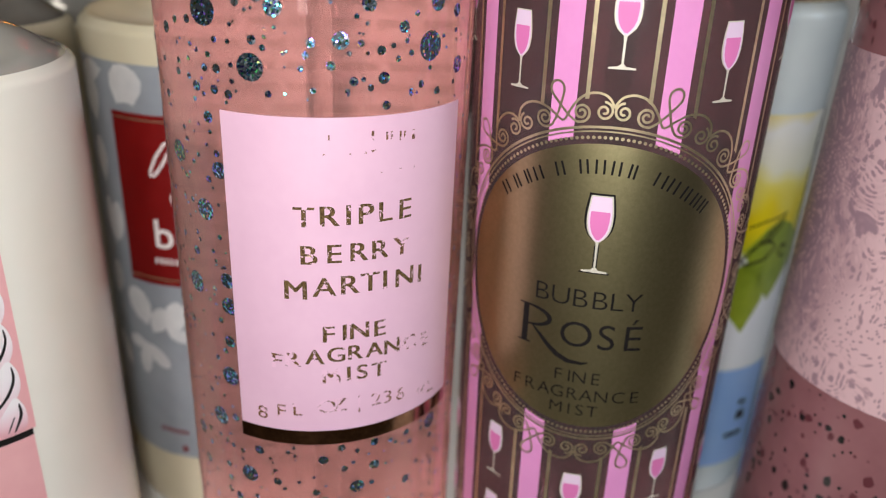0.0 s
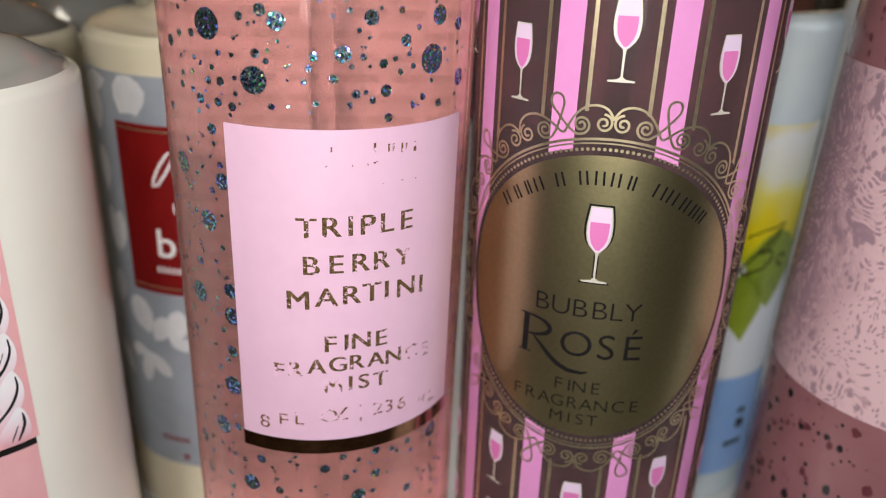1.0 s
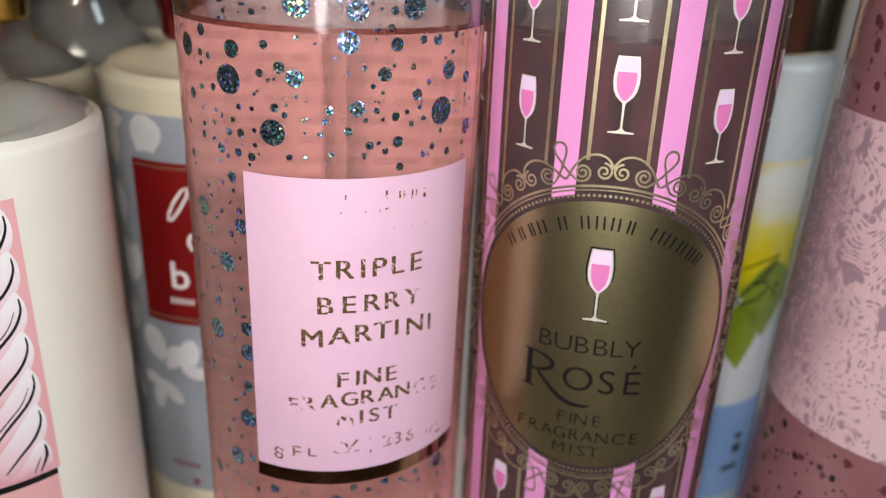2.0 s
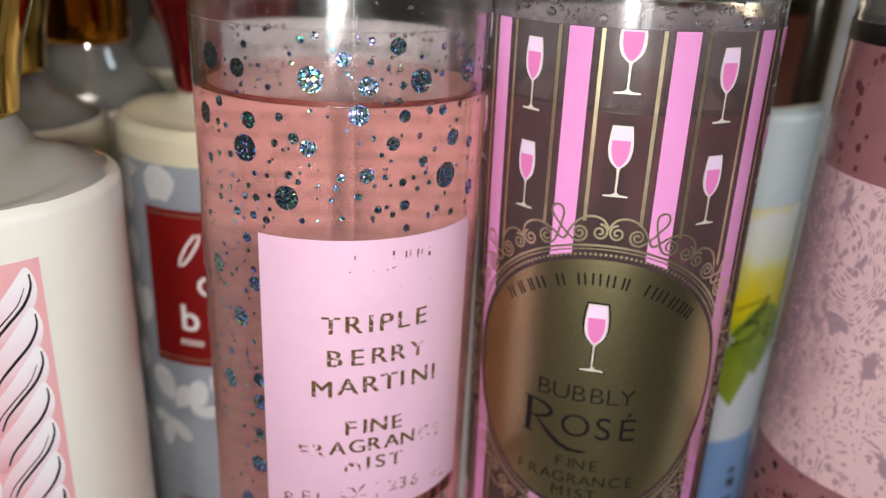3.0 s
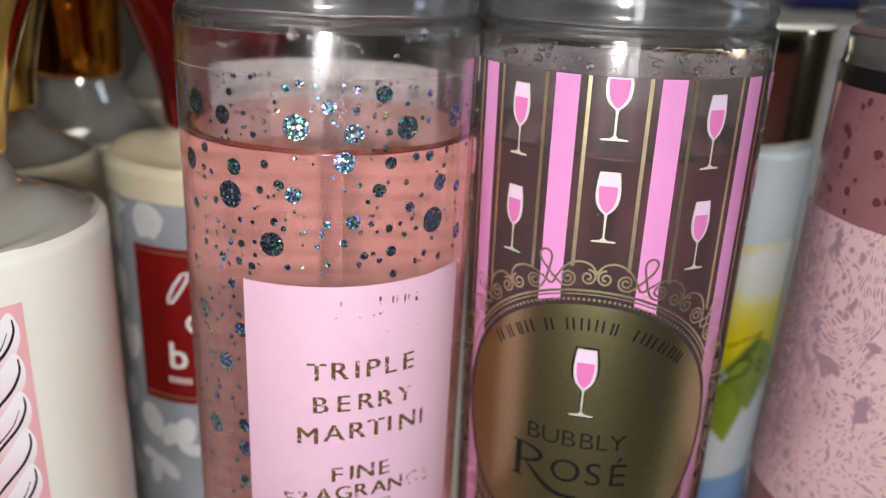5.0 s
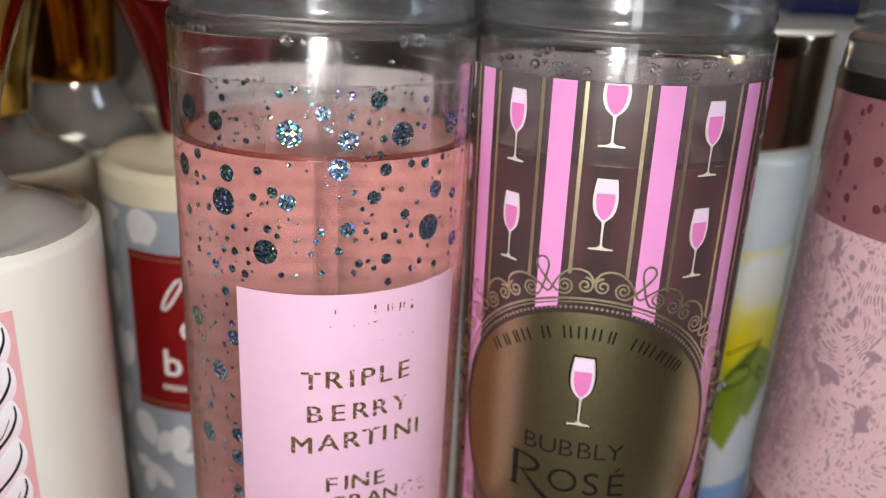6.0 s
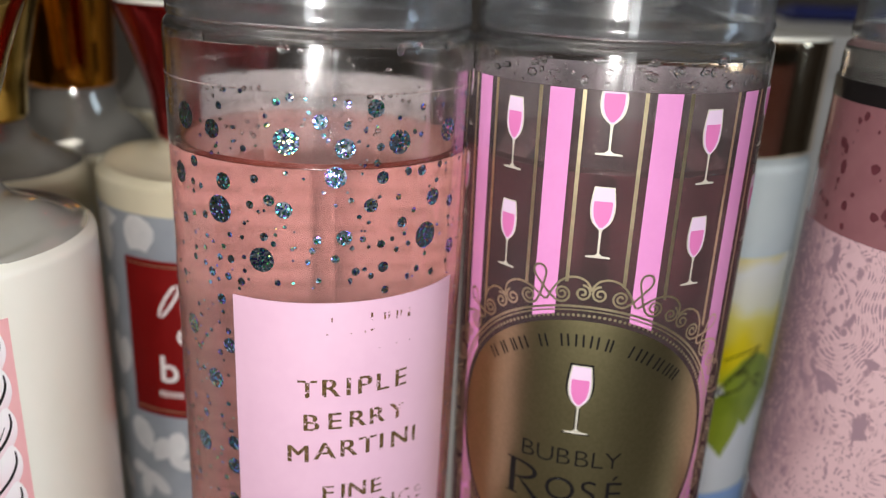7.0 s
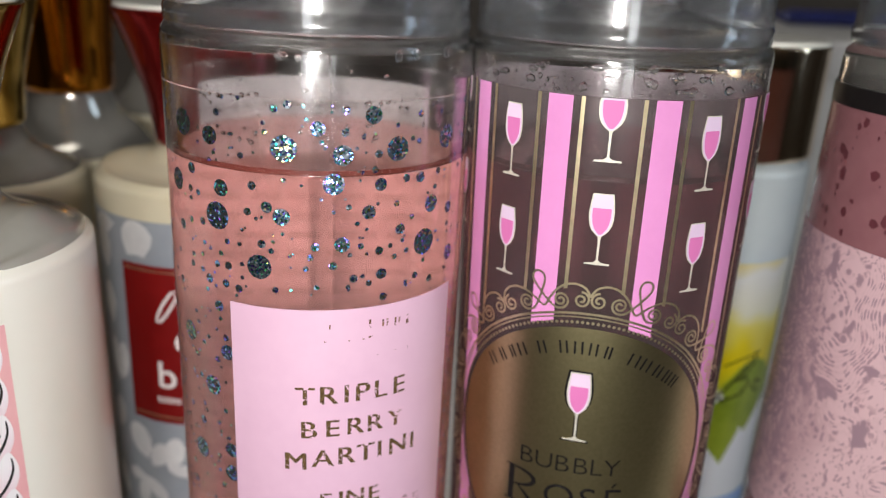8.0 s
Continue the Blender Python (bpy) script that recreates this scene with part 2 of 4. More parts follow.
def lace():
    """Pale pink lace print: swirling stitches and eyelets over a mauve ground."""
    m = material("lace_print", (0.7, 0.4, 0.4), 0.45)
    mp = coords(m, (1, 1, 0.8))
    warp = node(m, "ShaderNodeTexNoise", Scale=55.0, Detail=2.0)
    link(m, mp, "Vector", warp, "Vector")
    ws = node(m, "ShaderNodeVectorMath")
    ws.operation = "MULTIPLY_ADD"
    ws.inputs[1].default_value = (0.03, 0.03, 0.03)
    link(m, warp, "Color", ws, 0)
    link(m, mp, "Vector", ws, 2)
    vor = node(m, "ShaderNodeTexVoronoi", Scale=900.0)
    link(m, ws, "Vector", vor, "Vector")
    wave = node(m, "ShaderNodeTexWave", Scale=400.0, Distortion=5.0, Detail=3.0, Detail_Scale=1.6)
    link(m, ws, "Vector", wave, "Vector")
    a = ramp(m, [(0.24, (0.85, 0.85, 0.85)), (0.36, (0, 0, 0))])
    link(m, vor, "Distance", a, "Fac")
    b = ramp(m, [(0.40, (0.9, 0.9, 0.9)), (0.62, (0, 0, 0))])
    link(m, wave, "Color", b, "Fac")
    # stitches: the drawn lines break into dashes
    dash = node(m, "ShaderNodeTexVoronoi", Scale=800.0)
    link(m, mp, "Vector", dash, "Vector")
    brk = ramp(m, [(0.38, (1, 1, 1)), (0.56, (0.1, 0.1, 0.1))])
    link(m, dash, "Distance", brk, "Fac")
    cut = node(m, "ShaderNodeMix")
    cut.data_type, cut.blend_type = "RGBA", "MULTIPLY"
    cut.inputs[0].default_value = 1.0
    m.node_tree.links.new(b.outputs["Color"], cut.inputs[6])
    m.node_tree.links.new(brk.outputs["Color"], cut.inputs[7])
    pick = node(m, "ShaderNodeTexNoise", Scale=75.0, Detail=1.0)
    link(m, mp, "Vector", pick, "Vector")
    sel = ramp(m, [(0.44, (0, 0, 0)), (0.50, (1, 1, 1))])
    link(m, pick, "Fac", sel, "Fac")
    mix = node(m, "ShaderNodeMix")
    mix.data_type = "RGBA"
    link(m, sel, "Color", mix, "Factor")
    m.node_tree.links.new(a.outputs["Color"], mix.inputs[6])
    m.node_tree.links.new(cut.outputs[2], mix.inputs[7])
    # larger open patches between the motifs
    gap = node(m, "ShaderNodeTexNoise", Scale=180.0, Detail=4.0)
    link(m, ws, "Vector", gap, "Vector")
    hole = ramp(m, [(0.575, (0, 0, 0)), (0.61, (0.95, 0.95, 0.95))])
    link(m, gap, "Fac", hole, "Fac")
    top = node(m, "ShaderNodeMix")
    top.data_type = "RGBA"
    top.blend_type = "LIGHTEN"
    top.inputs[0].default_value = 1.0
    m.node_tree.links.new(mix.outputs[2], top.inputs[6])
    m.node_tree.links.new(hole.outputs["Color"], top.inputs[7])
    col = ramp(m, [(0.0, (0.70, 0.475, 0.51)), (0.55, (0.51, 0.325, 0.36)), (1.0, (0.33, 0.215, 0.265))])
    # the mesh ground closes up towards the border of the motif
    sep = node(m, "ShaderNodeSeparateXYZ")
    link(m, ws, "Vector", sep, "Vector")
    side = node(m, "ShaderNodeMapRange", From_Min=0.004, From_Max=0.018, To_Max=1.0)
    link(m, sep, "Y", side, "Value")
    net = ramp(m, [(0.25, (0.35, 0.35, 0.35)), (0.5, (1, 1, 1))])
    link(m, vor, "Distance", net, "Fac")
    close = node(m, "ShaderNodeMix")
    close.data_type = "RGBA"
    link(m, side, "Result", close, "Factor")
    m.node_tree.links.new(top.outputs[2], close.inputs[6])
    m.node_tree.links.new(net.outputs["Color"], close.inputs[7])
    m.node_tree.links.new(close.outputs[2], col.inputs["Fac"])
    link(m, col, "Color", bsdf(m), "Base Color")
    return m


LACE = lace()
ROSE_BODY = mottled("rose_translucent_plastic", (0.25, 0.105, 0.118), (0.32, 0.145, 0.158), 35, 0.22)
SPOT_DARK = material("dark_rose_spot", (0.13, 0.035, 0.045), 0.3)
SPOT_FOIL = mottled("dark_foil_spot", (0.05, 0.05, 0.05), (0.12, 0.11, 0.11), 400, 0.25, 0.8)


def lemon_print():
    """White label that runs to bright yellow in soft patches."""
    m = material("lemon_photo_print", (0.9, 0.9, 0.8), 0.35)
    mp = coords(m)
    n = node(m, "ShaderNodeTexNoise", Scale=45.0, Detail=2.0)
    link(m, mp, "Vector", n, "Vector")
    sep = node(m, "ShaderNodeSeparateXYZ")
    link(m, mp, "Vector", sep, "Vector")
    hgt = node(m, "ShaderNodeMapRange", From_Min=0.063, From_Max=0.102, To_Max=0.65)
    link(m, sep, "Z", hgt, "Value")
    add = node(m, "ShaderNodeMath")
    add.operation = "MULTIPLY_ADD"
    add.inputs[1].default_value = 0.5
    link(m, n, "Fac", add, 0)
    link(m, hgt, "Result", add, 2)
    r = ramp(m, [(0.33, (0.88, 0.91, 0.95)), (0.39, (0.55, 0.58, 0.02)), (0.56, (0.86, 0.70, 0.005)), (0.63, (0.88, 0.80, 0.20)), (0.69, (0.90, 0.89, 0.72)), (0.82, (0.90, 0.91, 0.88)), (0.92, (0.80, 0.68, 0.15))])
    link(m, add, "Value", r, "Fac")
    link(m, r, "Color", bsdf(m), "Base Color")
    return m


LEMON = lemon_print()
LEAF = mottled("leaf_print", (0.18, 0.27, 0.01), (0.34, 0.42, 0.03), 60, 0.35)
SKY_BLUE = mottled("sky_blue_print", (0.28, 0.48, 0.88), (0.36, 0.56, 0.92), 30, 0.35)
PALE_GEL = mottled("pale_frosted_plastic", (0.70, 0.79, 0.82), (0.77, 0.85, 0.87), 30, 0.09)


# ---- building helpers ----
def obj(name, bm, mat, parent=None, label="", smooth=True):
    me = bpy.data.meshes.new(name)
    bm.normal_update()
    bm.to_mesh(me)
    bm.free()
    me.materials.append(mat)
    if smooth:
        me.polygons.foreach_set("use_smooth", [True] * len(me.polygons))
        me.set_sharp_from_angle(angle=radians(42))
    ob = new(name, me)
    if parent:
        ob.parent = parent
    if label:
        tagged(ob, label)
    return ob


def part(name, bm, mat, parent, label="", smooth=True):
    return obj(name, bm, mat, parent, label, smooth)


def thing(name, x, y, label, category, group="", tilt=(0, 0), turn=0):
    e = new(name)
    e.empty_display_size = 0.02
    e.matrix_world = pose(x * CM, y * CM, BASE * CM, tilt[0], tilt[1], turn)
    return tagged(e, label, category, group)


def lathe(profile, seg=96, start=0.0, turn=360.0, cx=0.0, cy=0.0):
    """A turned form; profile: radius and height on the height scale, in centimetres. Heights become local to the base."""
    bm = bmesh.new()
    held = []
    for (r0, z0), (r1, z1) in zip(profile, profile[1:]):
        held.append((r0, z0))
        span = math.hypot(r1 - r0, z1 - z0)
        if span > 0.15:
            for f in (0.03 / span, 1 - 0.03 / span):
                held.append((r0 + (r1 - r0) * f, z0 + (z1 - z0) * f))
    profile = [*held, profile[-1]]
    full = abs(turn - 360) < 1e-6
    n = seg if full else seg + 1
    rings = []
    for r, z in profile:
        if r < 1e-6:
            rings.append([bm.verts.new((cx * CM, cy * CM, (z - BASE) * CM))])
            continue
        ring = []
        for i in range(n):
            a = radians(start + turn * i / seg)
            ring.append(bm.verts.new(((cx + r * math.sin(a)) * CM, (cy - r * math.cos(a)) * CM, (z - BASE) * CM)))
        rings.append(ring)
    for a, b in zip(rings, rings[1:]):
        for i in range(seg):
            j = (i + 1) % n
            if len(a) == 1 and len(b) == 1:
                continue
            if len(a) == 1:
                bm.faces.new((a[0], b[j], b[i]))
            elif len(b) == 1:
                bm.faces.new((a[i], a[j], b[0]))
            else:
                bm.faces.new((a[i], a[j], b[j], b[i]))
    return bm


def arc_profile(points, steps=5, radius=0.15):
    """Rounds the inner corners of a profile."""
    out = [points[0]]
    for p, q, s in zip(points, points[1:], points[2:]):
        p, q, s = Vector(p), Vector(q), Vector(s)
        a, b = (p - q), (s - q)
        k = min(radius, a.length * 0.45, b.length * 0.45)
        a, b = q + a.normalized() * k, q + b.normalized() * k
        for i in range(steps + 1):
            t = i / steps
            v = a * (1 - t) ** 2 + q * 2 * t * (1 - t) + b * t * t
            out.append((v.x, v.y))
    out.append(points[-1])
    return out


def on_round(bm, radius, lift=0.0):
    """Bends a flat drawing (x: degrees times radius along the girth, y: height, z: thickness) round the bottle's wall."""
    xs = [v.co.x for v in bm.verts]
    step = 0.16
    if len(bm.faces) < 80 and max((max(v.co.x for v in f.verts) - min(v.co.x for v in f.verts)) for f in bm.faces) > 0.2:
        for k in range(math.ceil(min(xs) / step), math.floor(max(xs) / step) + 1):
            bmesh.ops.bisect_plane(bm, geom=[*bm.verts, *bm.edges, *bm.faces], plane_co=(k * step, 0, 0), plane_no=(1, 0, 0))
    for v in bm.verts:
        a, r = v.co.x / radius, radius + lift + v.co.z
        v.co = Vector((r * math.sin(a) * CM, -r * math.cos(a) * CM, (v.co.y - BASE) * CM))
    return bm


def arc(deg, radius=2.35):
    return math.radians(deg) * radius


def poly(points, bm=None, z=0.0):
    bm = bm or bmesh.new()
    bm.faces.new([bm.verts.new((x, y, z)) for x, y in points])
    return bm


def patch(u0, u1, v0, v1, nu=48, nv=1, thick=0.0, bm=None, edge=None):
    """A flat rectangle cut fine enough to bend; edge(u, v) may shift its heights."""
    bm = bm or bmesh.new()
    grid = [[bm.verts.new((u0 + (u1 - u0) * i / nu, v0 + (v1 - v0) * j / nv, thick)) for i in range(nu + 1)] for j in range(nv + 1)]
    for j in range(nv):
        for i in range(nu):
            bm.faces.new((grid[j][i], grid[j][i + 1], grid[j + 1][i + 1], grid[j + 1][i]))
    if thick:
        rim = [*grid[0], *[row[-1] for row in grid[1:]], *reversed(grid[-1][:-1]), *[row[0] for row in reversed(grid[1:-1])]]
        low = [bm.verts.new((v.co.x, v.co.y, 0)) for v in rim]
        for i in range(len(rim)):
            j = (i + 1) % len(rim)
            bm.faces.new((low[i], low[j], rim[j], rim[i]))
    return bm


def ribbon(points, width, bm=None, z=0.0, taper=0.0):
    """A drawn line of a given width through 2D points."""
    bm = bm or bmesh.new()
    pts = [Vector(p) for p in points]
    rows = []
    for i, p in enumerate(pts):
        d = pts[min(i + 1, len(pts) - 1)] - pts[max(i - 1, 0)]
        n = Vector((-d.y, d.x)).normalized() if d.length else Vector((0, 1))
        t = i / (len(pts) - 1)
        w = width * 0.5 * (1 - taper + taper * math.sin(math.pi * t))
        rows.append((bm.verts.new((p.x + n.x * w, p.y + n.y * w, z)), bm.verts.new((p.x - n.x * w, p.y - n.y * w, z))))
    for (a, b), (c, d) in zip(rows, rows[1:]):
        bm.faces.new((b, d, c, a))
    return bm


def ring_line(cx, cy, rx, ry, a0, a1, n=24):
    return [(cx + rx * math.cos(radians(a0 + (a1 - a0) * i / n)), cy + ry * math.sin(radians(a0 + (a1 - a0) * i / n))) for i in range(n + 1)]


def spiral(cx, cy, r, a0, turns, n=36, hand=1):
    return [(cx + r * (1 - 0.82 * i / n) * math.cos(a0 + hand * math.tau * turns * i / n), cy + r * (1 - 0.82 * i / n) * math.sin(a0 + hand * math.tau * turns * i / n)) for i in range(n + 1)]


def disc(cx, cy, rx, ry=None, n=16, bm=None, z=0.0, wobble=0.0):
    ry = ry or rx
    return poly([(cx + rx * (1 + wobble * random.uniform(-1, 1)) * math.cos(math.tau * i / n), cy + ry * (1 + wobble * random.uniform(-1, 1)) * math.sin(math.tau * i / n)) for i in range(n)], bm, z)


def smoothed(points, closed=True, steps=4):
    """A round curve through drawn points."""
    n = len(points)
    pts = [Vector(p) for p in points]
    out = []
    for i in range(n if closed else n - 1):
        a, p, q, d = (pts[(i + k) % n] if closed else pts[min(max(i + k, 0), n - 1)] for k in (-1, 0, 1, 2))
        for s in range(steps):
            t = s / steps
            v = 0.5 * (2 * p + (q - a) * t + (2 * a - 5 * p + 4 * q - d) * t * t + (3 * p - a - 3 * q + d) * t ** 3)
            out.append((v.x, v.y))
    if not closed:
        out.append(tuple(pts[-1]))
    return out


def glyph(char, weight=0.0):
    """One letter of the built-in font as a flat mesh, capitals one unit high, its middle over zero."""
    cu = bpy.data.curves.new("lettering", "FONT")
    cu.body, cu.size, cu.offset, cu.resolution_u = char, 1.0 / 0.729, weight, 5
    ob = new("lettering", cu)
    me = bpy.data.meshes.new_from_object(ob.evaluated_get(bpy.context.evaluated_depsgraph_get()))
    bpy.data.objects.remove(ob)
    bm = bmesh.new()
    bm.from_mesh(me)
    bpy.data.meshes.remove(me)
    xs = [v.co.x for v in bm.verts]
    for v in bm.verts:
        v.co.x -= (min(xs) + max(xs)) / 2
    return bm


def letters(text, middles, z0, z1, stretch=1.0, weight=0.0, radius=2.35, sag=0.0):
    """A line of lettering; middles: each letter's place round the girth in degrees; sag: how far its ends hang."""
    out = bmesh.new()
    mid = (middles[0] + middles[-1]) / 2
    half = max(1e-6, (middles[-1] - middles[0]) / 2)
    h = z1 - z0
    for char, deg in zip(text, middles):
        bm = glyph(char, weight)
        low = z0 - sag * ((deg - mid) / half) ** 2
        made = {v: out.verts.new((arc(deg, radius) + v.co.x * h * stretch, low + v.co.y * h, 0)) for v in bm.verts}
        for f in bm.faces:
            out.faces.new([made[v] for v in f.verts])
        bm.free()
    return out


# ---- the room ----
def box(x0, x1, y0, y1, z0, z1, bevel=0.0):
    """A box in centimetres, z in true centimetres."""
    bm = bmesh.new()
    bmesh.ops.create_cube(bm, size=1.0)
    for v in bm.verts:
        v.co = Vector(((x0 + (v.co.x + 0.5) * (x1 - x0)) * CM, (y0 + (v.co.y + 0.5) * (y1 - y0)) * CM, (z0 + (v.co.z + 0.5) * (z1 - z0)) * CM))
    if bevel:
        bmesh.ops.bevel(bm, geom=bm.edges[:], offset=bevel * CM, segments=3, affect="EDGES", profile=0.6)
    return bm


table = thing("side_table", 0, 0, "white laminate table top crowded with toiletry bottles", "table")
part("table_top", box(-60, 60, -4.6, 42, -3.0, 0.0, 0.3), TABLE, table)
for sx in (-56, 56):
    for sy in (-1, 38):
        part("leg", box(sx - 2, sx + 2, sy - 2, sy + 2, -75.0, -3.0, 0.3), TABLE, table)


def wall(name, x0, x1, y0, y1, z0, z1, mat):
    return tagged(obj(name, box(x0, x1, y0, y1, z0, z1), mat, smooth=False), kind="structure")


wall("floor", -160, 160, -170, 45, -82, -76.4, OAK_FLOOR)
wall("wall_north", -160, 160, 45, 50, -76.4, 165, WALL)
wall("wall_south", -160, 160, -175, -170, -76.4, 165, WALL)
wall("wall_west", -165, -160, -175, 50, -76.4, 165, WALL)
wall("wall_east", 160, 165, -175, 50, -76.4, 165, WALL)
wall("ceiling", -165, 165, -175, 50, 165, 170, CEILING)


# ---- mist bottles ----
R = 2.35


def shell(parent, level, mat, label, edge_mat):
    """Bottle filled to a level: the filled lower body, and above it a clear hollow shoulder with a step under the cap and a neck."""
    prof = arc_profile([(0.0, -1.25), (1.9, -1.4), (R, -1.4), (R, level)], 5, 0.22)
    prof += [(R - 0.04, level + 0.002), (R - 0.3, level), (0.0, level)]
    low = part("filled_body", lathe(prof, 144), mat, parent, label)
    z = level + 0.01
    outer = [(R, z), *arc_profile([(R, z + 0.05), (R, 13.64), (2.10, 13.78), (1.5, 14.0), (0.95, 14.15), (0.95, 15.1)], 6, 0.14)]
    inner = arc_profile([(0.86, 15.1), (0.86, 14.08), (1.45, 13.93), (2.05, 13.70), (R - 0.07, 13.54), (R - 0.07, z + 0.1), (R - 0.07, z)], 6, 0.14)
    top = part("shoulder", lathe([*outer, *inner, (R, z)], 144), PET, parent, "clear plastic shoulder and neck")
    # strip round the front half only, coloured dark for the liquid edge's shade
    edge = part("meniscus_shade", lathe([(R - 0.073, level + 0.075), (R - 0.09, level + 0.04), (R - 0.15, level + 0.010), (R - 0.24, level + 0.006), (R - 0.24, level + 0.003), (R - 0.073, level + 0.003), (R - 0.073, level + 0.075)], 96, -100, 200), edge_mat, parent, "edge of the liquid against the wall, its shade painted dark")
    low.visible_shadow = top.visible_shadow = edge.visible_shadow = False


def clear_cap(parent, tint_label, r=2.29):
    """Hollow clear cap with two moulded rings near its lower rim."""
    outer = [(r - 0.11, 13.70), (r - 0.05, 13.695), (r - 0.01, 13.72), (r, 13.78), (r, 13.92), (r - 0.02, 13.96), (r - 0.02, 18.3), (r - 0.2, 18.6), (0.0, 18.65)]
    inner = [(0.0, 18.5), (r - 0.3, 18.45), (r - 0.14, 18.2), (r - 0.14, 13.95), (r - 0.11, 13.70)]
    ob = part("cap", lathe([*outer, *inner], 128), CAP_CLEAR, parent, tint_label)
    ob.visible_shadow = False
    return ob


def sprayer(parent, tube_mat=TUBE):
    body = arc_profile([(0.0, 14.3), (0.75, 14.3), (0.75, 15.6), (0.55, 15.7), (0.55, 16.9), (0.0, 17.0)], 4, 0.12)
    pump = part("sprayer", lathe(body, 40), PEARL, parent, "grey spray pump under the clear cap")
    tube = part("dip_tube", lathe([(0.15, -0.6), (0.15, 14.4)], 24), tube_mat, parent, "thin milky dip tube")
    return pump, tube


def droplets(parent, z0, z1, n, seed, spread=(-75, 75), sizes=(0.01, 0.012, 0.015, 0.02, 0.03), depth=0.5):
    """Small beads of water that cling inside the shoulder."""
    rnd = random.Random(seed)
    bm = bmesh.new()
    for _ in range(n):
        a, z, s = radians(rnd.uniform(*spread)), rnd.uniform(z0, z1), rnd.choice(sizes)
        rr = R - 0.075
        m = Matrix.Translation((rr * math.sin(a) * CM, -rr * math.cos(a) * CM, (z - BASE) * CM)) @ Matrix.Rotation(a, 4, "Z") @ Matrix.Diagonal((rnd.uniform(0.8, 1.7), depth, rnd.uniform(0.8, 1.3), 1))
        bmesh.ops.create_icosphere(bm, subdivisions=2, radius=s * CM, matrix=m)
    ob = part("water_droplets", bm, PET, parent, "clear water droplets inside the shoulder")
    ob.visible_shadow = False
    return tagged(ob, kind="stuff")


# -- pink bottle with holographic dots --
berry = thing("mist_bottle", -2.494, -0.044, "clear bottle of pink liquid with holographic dots, worn pink label", "bottle", "mist bottles", (-0.21, 0.484))
shell(berry, 11.90, PINK_LIQUID, "clear bottle full of salmon pink liquid", MENISCUS_SHADE)
clear_cap(berry, "clear plastic overcap")
sprayer(berry)
droplets(berry, 12.3, 13.35, 170, 4)
droplets(berry, 13.42, 13.54, 18, 6, sizes=(0.03, 0.04, 0.05, 0.06), depth=0.2)
edge = part("film_edge", lathe([(R + 0.002, 12.90), (R + 0.009, 12.905), (R + 0.009, 12.915), (R + 0.002, 12.92)], 144), PET, berry, "upper edge of the clear printed film")
edge.visible_shadow = False

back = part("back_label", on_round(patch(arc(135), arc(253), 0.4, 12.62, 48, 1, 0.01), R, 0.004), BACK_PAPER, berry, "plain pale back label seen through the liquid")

rnd = random.Random(8)
for row in range(28):
    bm = bmesh.new()
    d = 146.0
    while d < 240:
        w = rnd.uniform(5, 14)
        z = 12.1 - 0.36 * row
        poly([(arc(q), y) for q, y in ((d, z - 0.07), (min(d + w, 244), z - 0.07), (min(d + w, 244), z + 0.07), (d, z + 0.07))], bm)
        d += w + rnd.uniform(1.5, 3)
    part("print_line", on_round(bm, R, 0.0125), BACK_PRINT, back, smooth=False)


def lu(deg):
    return arc(deg)


front = part("label", on_round(patch(lu(-21.7), lu(68.0), 5.06, 9.98, 60, 1, 0.012), R, 0.003), LABEL_PINK, berry, "pale pink paper label")
part("foil_band", on_round(patch(lu(-21.9), lu(68.4), 4.80, 5.055, 60, 1, 0.012), R, 0.003), FOIL_BAND, berry, "shiny dark copper foil band")
